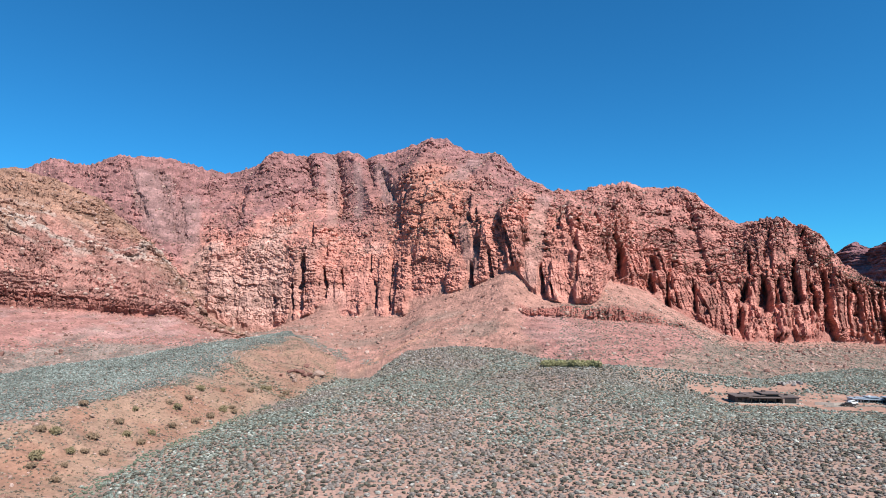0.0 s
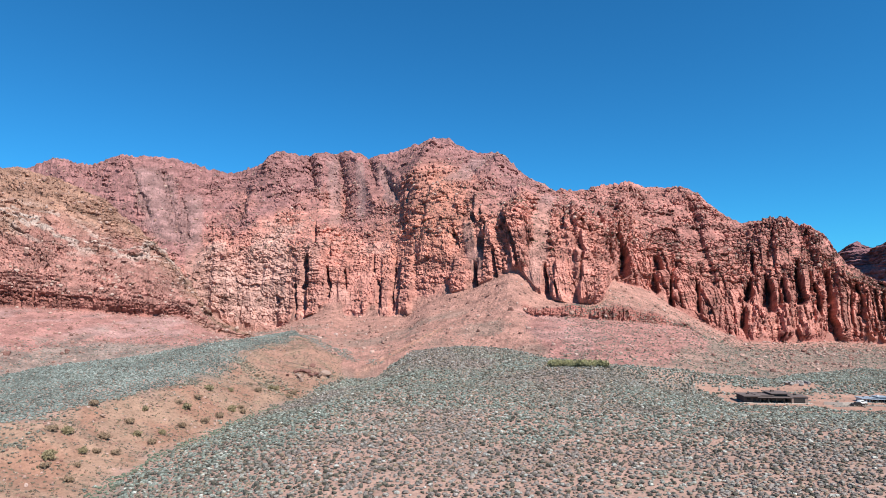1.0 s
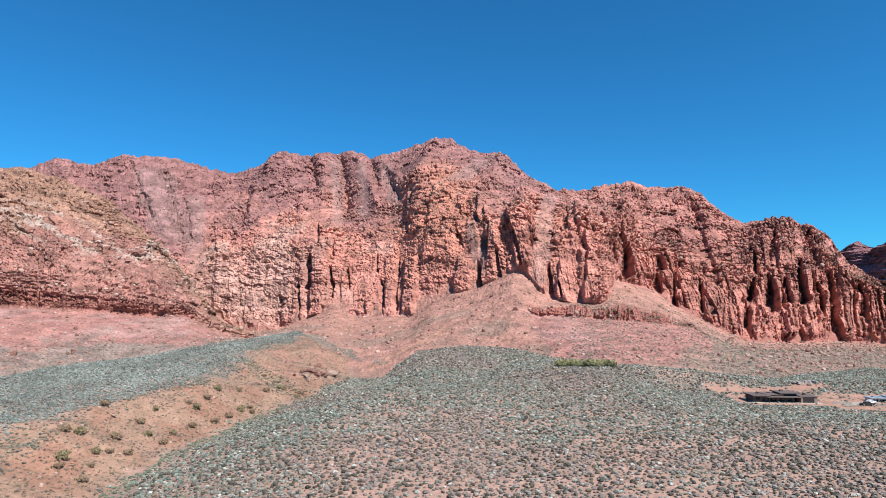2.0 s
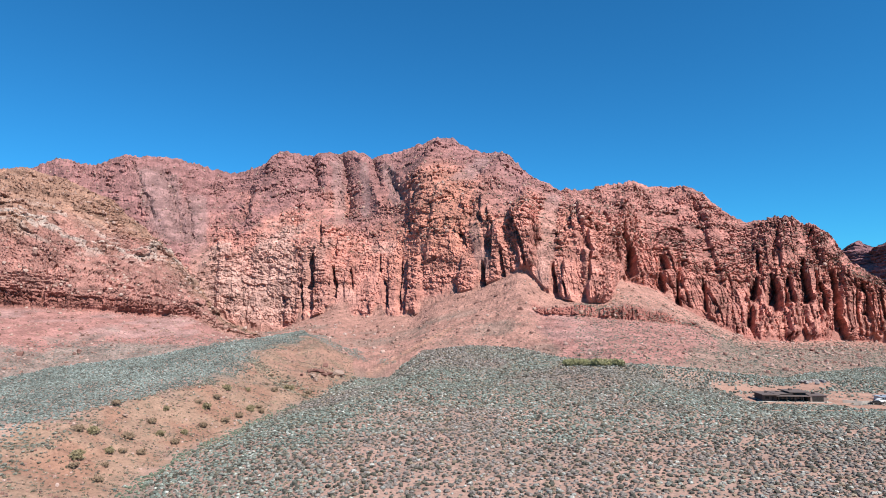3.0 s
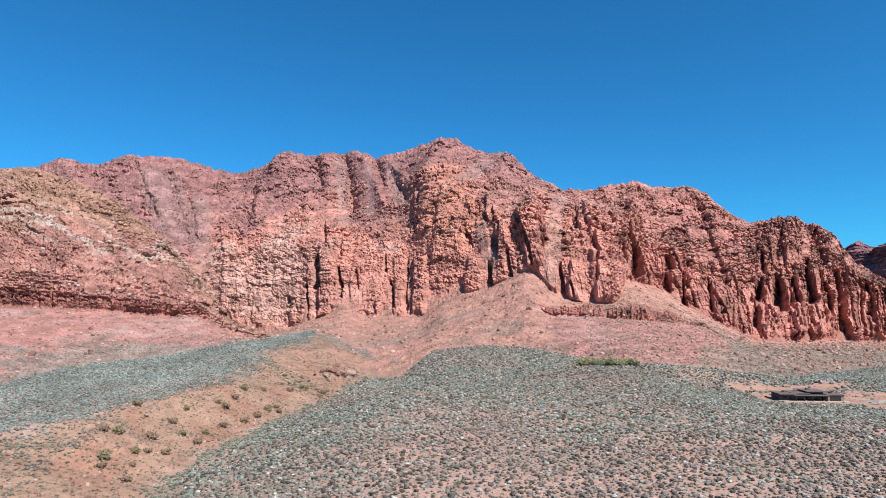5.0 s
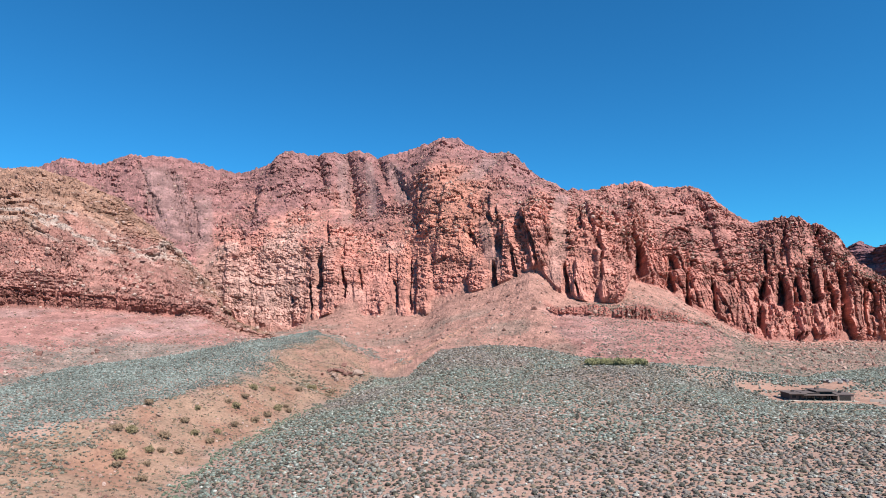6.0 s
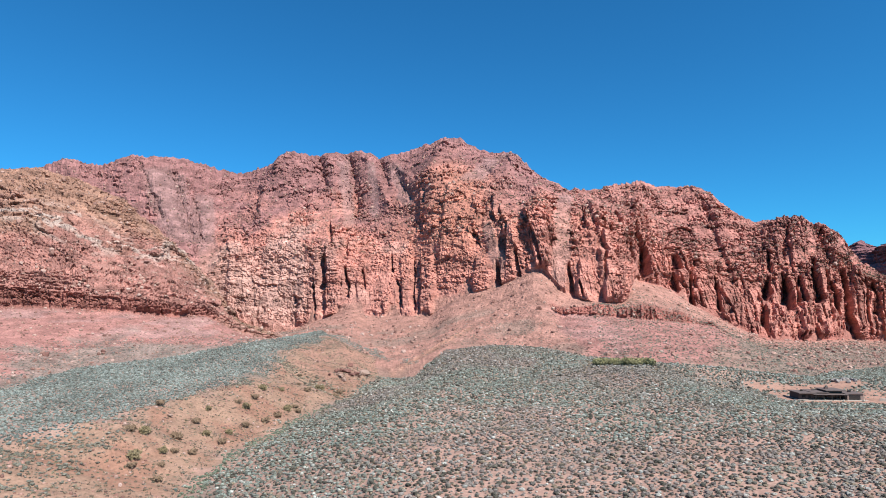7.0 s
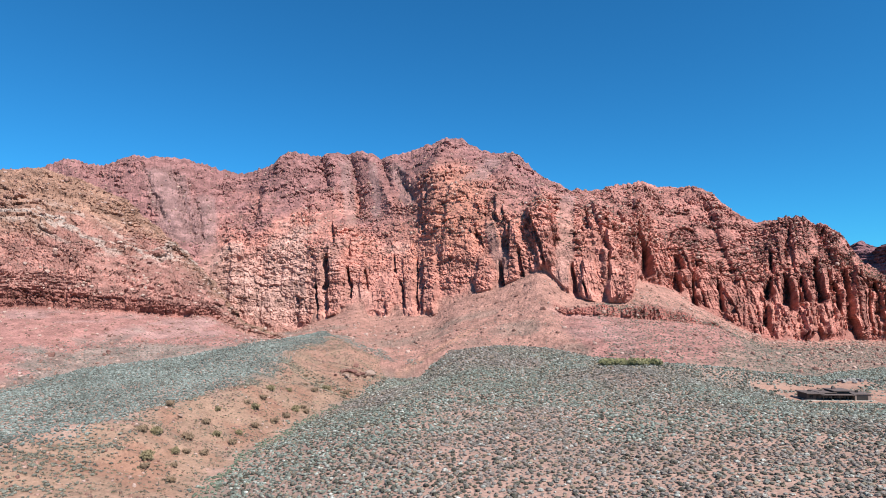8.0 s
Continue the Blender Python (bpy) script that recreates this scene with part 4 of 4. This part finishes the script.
for words, gap, y0, y1, lo, hi, sides, rings, sprays in (
        ("low grey green sagebrush scattered over red soil", 1.06, 60, 165, 0.4, 1.3, 6, 3, 4),
        ("grey green sagebrush covering the desert plain", 1.1, 165, 270, 0.5, 1.4, 5, 2, 1),
        ("distant sagebrush at the foot of the cliffs", 1.3, 270, 480, 0.75, 1.7, 4, 2, 0)):
    sx, sy = strewn(gap, y0, y1)
    sage = scatter("sagebrush", [leafy(sides, rings, sprays, s) for s in range(14)], sx, sy, ground_height(sx, sy), r.uniform(0, 1, len(sx)) ** 1.3 * (hi - lo) + lo, SAGE, sage_tones(sx, sy))
    tagged(sage, words, "sagebrush", kind="stuff")


# ---- things ----
def part(name, bm, mat, parent, label=""):
    """One mesh object under a thing or a part."""
    me = bpy.data.meshes.new(name)
    bm.normal_update()
    bm.to_mesh(me)
    bm.free()
    me.materials.append(mat)
    ob = new(name, me)
    ob.parent = parent
    return tagged(ob, label)


def thing(name, at, label, category, group="", turn=0.0):
    ob = new(name)
    ob.empty_display_size = 0.3
    ob.matrix_basis = pose(*at, 0, 0, turn)
    return tagged(ob, label, category, group)


def box(bm, x0, x1, y0, y1, z0, z1, bevel=0.0):
    m = Matrix.Translation(((x0 + x1) / 2, (y0 + y1) / 2, (z0 + z1) / 2)) @ Matrix.Diagonal((x1 - x0, y1 - y0, z1 - z0, 1))
    made = bmesh.ops.create_cube(bm, size=1.0, matrix=m)
    if bevel:
        edges = {e for v in made["verts"] for e in v.link_edges}
        bmesh.ops.bevel(bm, geom=list(edges), offset=bevel, segments=2, affect="EDGES", profile=0.6)
    return bm


def boxed(*sizes, bevel=0.03):
    return box(bmesh.new(), *sizes, bevel=bevel)


def tube(bm, p, q, r0, r1, sides=6):
    p, q = Vector(p), Vector(q)
    m = Matrix.Translation((p + q) / 2) @ (q - p).to_track_quat("Z", "Y").to_matrix().to_4x4()
    bmesh.ops.create_cone(bm, cap_ends=True, segments=sides, radius1=r0, radius2=r1, depth=(q - p).length, matrix=m)
    return bm


def meshed(v, f):
    bm = bmesh.new()
    vs = [bm.verts.new(q) for q in v]
    for t in f:
        bm.faces.new([vs[i] for i in t])
    return bm


# boulders
PALE_STONE = plain("pale_sandstone", (0.254, 0.176, 0.139), 0.6, 0.25, 0.9, 0.12)
RED_STONE = plain("red_boulder_stone", (0.15, 0.075, 0.06), 0.6, 0.3, 0.9, 0.12)
GREY_STONE = plain("grey_stone", (0.246, 0.221, 0.205), 0.5, 0.3, 0.9, 0.1)


def boulder(at, size, flat, mat, words, seed, group=""):
    """An angular fallen block, half sunk in the slope."""
    r = random.Random(seed)
    bm = bmesh.new()
    for k in range(16):
        v = Vector((r.gauss(0, 1), r.gauss(0, 1), r.gauss(0, 1))).normalized() * r.uniform(0.8, 1.1)
        bm.verts.new([max(-0.72, min(0.72, c)) for c in v])
    bmesh.ops.convex_hull(bm, input=bm.verts)
    bmesh.ops.delete(bm, geom=[v for v in bm.verts if not v.link_faces], context="VERTS")
    bmesh.ops.bevel(bm, geom=list(bm.edges), offset=0.05, segments=1, affect="EDGES")
    bmesh.ops.transform(bm, verts=bm.verts, matrix=Matrix.Diagonal((size * 0.66, size * r.uniform(0.42, 0.62), size * 0.6 * flat, 1)))
    me = bpy.data.meshes.new("boulder")
    bm.to_mesh(me)
    bm.free()
    me.materials.append(mat)
    ob = new("boulder", me)
    ob.matrix_basis = pose(at[0], at[1], at[2] + 0.16 * size * flat, r.uniform(-14, 14), r.uniform(-14, 14), r.uniform(0, 360))
    return tagged(ob, words, "boulder", group)


for n, (x, y, z, size) in enumerate((
        (52, 448, 30.7, 4.6), (-238, 385, 18.9, 4.2), (-230, 320, 7.8, 4.4), (-214, 346, 7.9, 2.8), (132, 343, 6.5, 2.6), (87, 448, 24.8, 3.6),
        (293, 497, -3.8, 5.2), (289, 484, -4.6, 4.0), (265, 462, -3.6, 3.4), (415, 655, -4.0, 6.0), (171, 361, 0.7, 2.2), (238, 473, 1.1, 2.6),
        (147, 407, 13.2, 3.0), (21, 499, 35.0, 3.4), (37, 495, 41.0, 3.8), (118, 344, 8.6, 2.2), (-210, 446, 26.1, 2.6))):
    boulder((x, y, z), size, 0.75, RED_STONE, "dark red sandstone boulder fallen onto the slope", 40 + n, "boulders on the slopes")
for n, (x, y, z, size) in enumerate((
        (-248, 379, 18.5, 2.8), (-169, 491, 14.5, 3.2), (-82, 447, 7.1, 2.6), (106, 374, 13.2, 2.4), (9, 401, 9.9, 2.6), (53, 372, 8.2, 2.6),
        (170, 404, 7.0, 2.8), (-165, 425, 12.4, 2.2), (-11, 291, 2.9, 2.2), (-234, 460, 41.0, 3.6))):
    boulder((x, y, z), size, 0.7, PALE_STONE, "pale sandstone boulder resting among rubble", 80 + n, "boulders on the slopes")
for n, (x, y, z, size) in enumerate(((-106, 201, -2.1, 2.0), (-107.6, 177, -0.5, 2.6), (-104, 181, -1.4, 1.3), (-101, 206, -3.2, 1.1))):
    boulder((x, y, z), size, 0.45, PALE_STONE, "flat pale slab on the edge of the dry wash", 120 + n, "slabs above the wash")
for n, (x, y, z, size) in enumerate(((-62, 341, -4.4, 6.5), (-71, 333, -2.6, 5.5), (-67, 326, -3.6, 4.0), (-75, 330, -1.4, 3.0), (-65, 332, -3.4, 3.6))):
    boulder((x, y, z), size, 0.55, PALE_STONE if n == 0 else RED_STONE, "broken sandstone block at the head of the wash", 140 + n, "blocks at the head of the wash")
for n, (x, y, size, pale) in enumerate(((-71.6, 319.8, 3.4, 1), (-70, 316.5, 2.4, 1), (-75, 326, 2.8, 0), (-71.4, 349, 3.4, 0), (-73.4, 322, 2.2, 1), (-68.5, 313, 2.6, 1), (-77, 318, 2.0, 0), (-74, 333, 2.8, 0), (-63, 330, 4.4, 1))):
    boulder((x, y, float(ground_height(x, y)) + 0.25 * size), size, 0.8, PALE_STONE if pale else RED_STONE, "small broken block lying in the head of the wash", 220 + n, "blocks at the head of the wash")
for n in range(11):
    x, y = 166 + 13 * random.random(), 286 + 8 * random.random()
    boulder((x, y, float(ground_height(x, y))), 1.6 + 2.0 * random.random(), 0.8, GREY_STONE, "grey rock in a heap of cleared stones", 170 + n, "heap of cleared stones")

# shrubs
OLIVE = shrubby("olive_leaves", ((0.13, 0.105, 0.055), (0.17, 0.135, 0.075), (0.2, 0.16, 0.09), (0.23, 0.18, 0.11)))
THICKET_GREEN = shrubby("thicket_leaves", ((0.15, 0.145, 0.065), (0.2, 0.19, 0.09), (0.25, 0.23, 0.12), (0.29, 0.26, 0.15)))
DRY = shrubby("dry_leaves", ((0.16, 0.108, 0.07), (0.2, 0.138, 0.09), (0.24, 0.17, 0.115)))
BARK = plain("shrub_bark", (0.098, 0.07, 0.049), 0.1, 0.3, 0.9)


def shrub(words, group, leaves, tall, sprays, seed):
    """A desert shrub: a fan of stems under a loose crown of leaf sprays."""
    ob = thing("shrub", (0, 0, 0), words, "shrub", group)
    r = random.Random(seed)
    crown, tips = bmesh.new(), []
    for k in range(7):
        w, lean = k * 0.9 + r.random() * 0.5, r.uniform(0.15, 0.75)
        tips.append(Vector((math.sin(lean) * math.cos(w), math.sin(lean) * math.sin(w), math.cos(lean))) * 0.62 * tall * r.uniform(0.8, 1.1))
        part("stem", tube(bmesh.new(), (0, 0, -0.1), tips[-1], 0.03 * tall, 0.01 * tall, 5), BARK, ob)
    for k in range(sprays):
        c = tips[k % 7] * r.uniform(0.35, 1.15) + Vector((r.gauss(0, 0.17), r.gauss(0, 0.17), r.gauss(0, 0.1))) * tall
        c.z = max(c.z, 0.06 * tall)
        s = tall * r.uniform(0.07, 0.13)
        m = Matrix.Translation(c) @ Euler((r.uniform(-0.9, 0.9), r.uniform(-0.9, 0.9), r.uniform(0, 6))).to_matrix().to_4x4() @ Matrix.Diagonal((s, s * 0.7, s * 1.7, 1))
        bmesh.ops.create_cone(crown, cap_ends=False, segments=4, radius1=0.9, radius2=0.0, depth=1.4, matrix=m)
    part("crown", crown, leaves, ob)
    return ob


def plant(kinds, spots, seed, low=0.75, high=1.25):
    r = random.Random(seed)
    for n, (x, y) in enumerate(spots):
        k = kinds[n] if n < len(kinds) else copy_thing(kinds[n % len(kinds)], Matrix())
        k.matrix_basis = pose(x, y, float(ground_height(x, y)), 0, 0, r.uniform(0, 360)) @ Matrix.Scale(r.uniform(low, high), 4)


WASH_SHRUBS = [(-102, 177), (-105, 175), (-98, 189), (-93, 199), (-87, 197), (-93, 177), (-94, 172), (-89, 180), (-96, 159), (-97, 162), (-91, 165), (-88, 157),
               (-88, 206), (-99, 205), (-93, 228), (-90, 228), (-90, 238), (-80, 235), (-79, 245), (-75, 247), (-77, 250), (-87, 265), (-84, 281), (-78, 274),
               (-76, 286), (-70, 289), (-68, 290), (-76, 295), (-82, 300), (-91, 312), (-91, 251), (-111, 204), (-67, 293), (-99, 215), (-86, 216), (-82, 226)]
plant([shrub("olive green shrub on the bank of the dry wash", "shrubs in the wash", OLIVE, 2.0, 330, 1),
       shrub("half dry brown shrub on the bank of the wash", "shrubs in the wash", DRY, 1.7, 260, 2),
       shrub("rounded straw brown shrub with dry twigs", "shrubs in the wash", DRY, 1.9, 300, 3)], WASH_SHRUBS, 5, 0.9, 1.5)
r = random.Random(12)
THICKET = [(59 + 24 * (k + r.random()) / 34, 301 - 10 * (k + 0.5) / 34 + r.uniform(-2.2, 2.2)) for k in range(34)]
plant([shrub("yellow green bush in a dense thicket", "thicket below the pink slope", THICKET_GREEN, 3.2, 220, 11),
       shrub("olive bush crowded into the thicket", "thicket below the pink slope", THICKET_GREEN, 2.8, 200, 12)], THICKET, 6, 0.7, 1.45)

# stones and scrub on the bank of the wash
q = np.random.default_rng(21)
sx, sy = q.uniform(-128, -52, 22000), q.uniform(128, 430, 22000)
d, k = wash_side(sx, sy)
on = (d < 0) & (d > -bare_width(k) - 3)
sx, sy = sx[on], sy[on]
half = len(sx) // 3
stones = scatter("wash_stones", [stone(s) for s in range(8)], sx[:half], sy[:half], ground_height(sx[:half], sy[:half]) + 0.03, 0.2 + 1.1 * q.uniform(0, 1, half) ** 5, STONES)
tagged(stones, "small stones scattered down the eroded bank", "stones", kind="stuff")
tones = np.array((0.135, 0.113, 0.08)) * q.uniform(0.5, 1.5, (len(sx) - half, 1)) + q.uniform(0, 0.02, (len(sx) - half, 3))
low_scrub = scatter("low_scrub", [tufted(5, False, s) for s in range(8)], sx[half:], sy[half:], ground_height(sx[half:], sy[half:]), q.uniform(0.3, 0.95, len(sx) - half), SAGE, tones)
tagged(low_scrub, "sparse low scrub on the eroded bank", "scrub", kind="stuff")

gx2, gy2 = q.uniform(-110, -60, 9000), q.uniform(280, 330, 9000)
on = (beside(SIDE_GULLY, gx2, gy2) < 9 * q.uniform(0, 1, 9000) ** 0.8 * np.where(gx2 < -85, 0.8, 1.1)) & (q.uniform(0, 1, 9000) < 0.3)
gx2, gy2 = gx2[on], gy2[on]
gully_scrub = scatter("gully_scrub", [leafy(6, 2, 5, s) for s in range(8)], gx2, gy2, ground_height(gx2, gy2), q.uniform(0.5, 1.5, len(gx2)), SAGE, np.array((0.176, 0.148, 0.107)) * q.uniform(0.55, 1.35, (len(gx2), 1)))
tagged(gully_scrub, "olive grey scrub filling the small side gully", "scrub", kind="stuff")

# houses
STUCCO = plain("brown_stucco", (0.098, 0.07, 0.063), 0.4, 0.12, 0.9, 0.01)
TAN_STUCCO = plain("tan_stucco", (0.197, 0.143, 0.123), 0.4, 0.12, 0.9, 0.01)
ROOFING = plain("brown_grey_roofing", (0.107, 0.082, 0.075), 0.5, 0.2, 0.85)
BLUE_ROOFING = plain("blue_grey_metal_roofing", (0.221, 0.254, 0.295), 0.8, 0.12, 0.45)
WHITE_PAINT = plain("white_paint", (0.59, 0.59, 0.574), 0.6, 0.06, 0.6)
DARK_METAL = plain("dark_bronze_metal", (0.029, 0.025, 0.023), 0.3, 0.2, 0.45)
CONCRETE = plain("pale_concrete", (0.344, 0.295, 0.254), 0.4, 0.14, 0.9)
GLASS, gt, gb = material("dark_window_glass", 0.06)
gb.inputs["Base Color"].default_value = (0.015, 0.018, 0.022, 1)
gb.inputs["Specular IOR Level"].default_value = 0.5


def window(house, x0, x1, y, z0, z1):
    """A window in a wall that faces -y: frame round a dark pane, with a sill."""
    bm = bmesh.new()
    for s in ((x0, x1, z0, z0 + 0.09), (x0, x1, z1 - 0.09, z1), (x0, x0 + 0.09, z0 + 0.09, z1 - 0.09), (x1 - 0.09, x1, z0 + 0.09, z1 - 0.09)):
        box(bm, s[0], s[1], y - 0.08, y + 0.02, s[2], s[3])
    frame_part = part("window", bm, DARK_METAL, house)
    part("pane", boxed(x0 + 0.09, x1 - 0.09, y - 0.04, y - 0.01, z0 + 0.09, z1 - 0.09, bevel=0), GLASS, frame_part)


def desert_house(at, words, wall, roof, wing, turn=0.0, scale=1.0):
    """A low flat-roofed house: stepped blocks, wide roof slabs, a deep glazed porch on posts, and a garage wing."""
    ob = thing("house", at, words, "house", "houses below the cliffs", turn)
    part("terrace", boxed(-0.8, 29.5, -2.6, 12.5, -0.6, 0.12), CONCRETE, ob, "pale concrete terrace")
    for x0, x1, y0, y1, h in ((0.0, 6.5, 1.0, 11.0, 3.2), (6.5, 13.0, 3.6, 12.0, 3.4), (13.0, 20.5, 3.4, 12.0, 4.3)):
        part("wall", boxed(x0, x1, y0, y1, 0.12, h), wall, ob)
        part("roof", boxed(x0 - 0.9, x1 + 0.7, y0 - 2.6, y1 + 0.6, h, h + 0.38), roof, ob)
    part("garage_wing", boxed(20.5, 28.0, -0.6, 10.0, 0.12, 3.0), wing, ob, "lighter stucco wing")
    part("roof", boxed(20.1, 28.5, -1.1, 10.5, 3.0, 3.3), roof, ob)
    part("porch_roof", boxed(5.2, 20.8, -2.4, 3.5, 2.75, 3.0), roof, ob)
    for x in (6.2, 9.8, 13.4, 17.0, 20.0):
        part("post", boxed(x - 0.14, x + 0.14, -2.1, -1.82, 0.12, 2.75, bevel=0.02), DARK_METAL, ob)
    for x in (7.0, 9.2, 11.0):
        window(ob, x, x + 1.7, 3.6, 0.3, 2.7)
    for x in (13.6, 15.9, 18.2):
        window(ob, x, x + 2.0, 3.4, 0.3, 2.7)
    window(ob, 1.2, 3.0, 1.0, 0.9, 2.4)
    part("door", boxed(4.2, 5.3, 0.94, 1.0, 0.12, 2.2, bevel=0), DARK_METAL, ob, "dark bronze front door")
    door = part("garage_door", boxed(21.6, 26.6, -0.66, -0.6, 0.12, 2.5, bevel=0), DARK_METAL, ob, "dark sectional garage door")
    for n in range(4):
        part("panel", boxed(21.7, 26.5, -0.69, -0.66, 0.18 + 0.58 * n, 0.68 + 0.58 * n, bevel=0), DARK_METAL, door)
    part("chimney", boxed(14.5, 16.0, 7.0, 8.2, 4.3, 5.6), wall, ob)
    for x, y in ((9.0, 8.0), (3.0, 6.0), (24.0, 5.0)):
        part("roof_unit", boxed(x, x + 1.2, y, y + 1.0, 3.3, 4.1), DARK_METAL, ob, "dark rooftop cooling unit")
    ob.scale = (scale, 0.85 * scale, 0.92 * scale)
    return ob


PAD = -4.7
desert_house((128, 249, PAD), "low brown stucco house with flat roofs and a shaded glazed porch", STUCCO, ROOFING, TAN_STUCCO, -3, 0.87)
desert_house((176, 251, PAD), "small blue grey house with pale flat metal roofs", WHITE_PAINT, BLUE_ROOFING, BLUE_ROOFING, -6, 0.5)
desert_house((186.5, 243, PAD), "dark flat-roofed house beside a pale drive", STUCCO, BLUE_ROOFING, TAN_STUCCO, -8, 0.8)


def wall_run(points, h, mat, words):
    ob = thing("garden_wall", (*points[0], PAD), words, "wall")
    for (x0, y0), (x1, y1) in zip(points[:-1], points[1:]):
        bm = boxed(0, math.hypot(x1 - x0, y1 - y0), -0.12, 0.12, -0.3, h)
        o = part("wall", bm, mat, ob)
        o.matrix_basis = pose(x0 - points[0][0], y0 - points[0][1], 0, 0, 0, math.degrees(math.atan2(y1 - y0, x1 - x0)))
    return ob


wall_run([(157, 245), (163, 243), (170, 243.5)], 1.2, CONCRETE, "low pale courtyard wall beside the house")

drive = bmesh.new()
rows = []
for k in range(13):
    w = k / 12
    x, y = 158 + 30 * w, 240.5 + 2.2 * math.sin(w * 2.6)
    rows.append([drive.verts.new((x, y - 1.6, PAD + 0.07)), drive.verts.new((x, y + 1.6, PAD + 0.09))])
for p, q2 in zip(rows[:-1], rows[1:]):
    drive.faces.new((p[0], q2[0], q2[1], p[1]))
bmesh.ops.solidify(drive, geom=list(drive.faces), thickness=0.15)
drive_at = part("driveway", drive, CONCRETE, None)
tagged(drive_at, "pale curved concrete driveway", "driveway", kind="structure")


def car(at, turn, paint, words):
    """A parked car: body with cabin, windows, and wheels with rims."""
    ob = thing("car", at, words, "car", "parked cars", turn)
    body = boxed(-2.2, 2.2, -0.9, 0.9, 0.35, 0.95, bevel=0.14)
    part("body", body, paint, ob)
    cab = boxed(-1.3, 1.2, -0.8, 0.8, 0.93, 1.5, bevel=0.16)
    for v in cab.verts:
        if v.co.z > 1.2:
            v.co.x *= 0.78
    part("cabin", cab, paint, ob)
    for y in (-0.81, 0.81):
        part("side_window", boxed(-0.95, 0.9, y - 0.015, y + 0.015, 1.02, 1.38, bevel=0), GLASS, ob)
    for x in (-1.4, 1.4):
        for y in (-0.85, 0.85):
            tyre = part("wheel", tube(bmesh.new(), (x, y - 0.11, 0.34), (x, y + 0.11, 0.34), 0.34, 0.34, 16), DARK_METAL, ob)
            part("rim", tube(bmesh.new(), (x, y - 0.125, 0.34), (x, y + 0.125, 0.34), 0.2, 0.2, 12), CONCRETE, tyre)
    return ob


car((172.5, 246.5, PAD), 20, WHITE_PAINT, "white car parked on the red earth")
car((189, 241.2, PAD + 0.09), 8, WHITE_PAINT, "white car parked on the pale drive")
car((168, 241.5, PAD + 0.09), -15, DARK_METAL, "dark car parked beside the driveway")
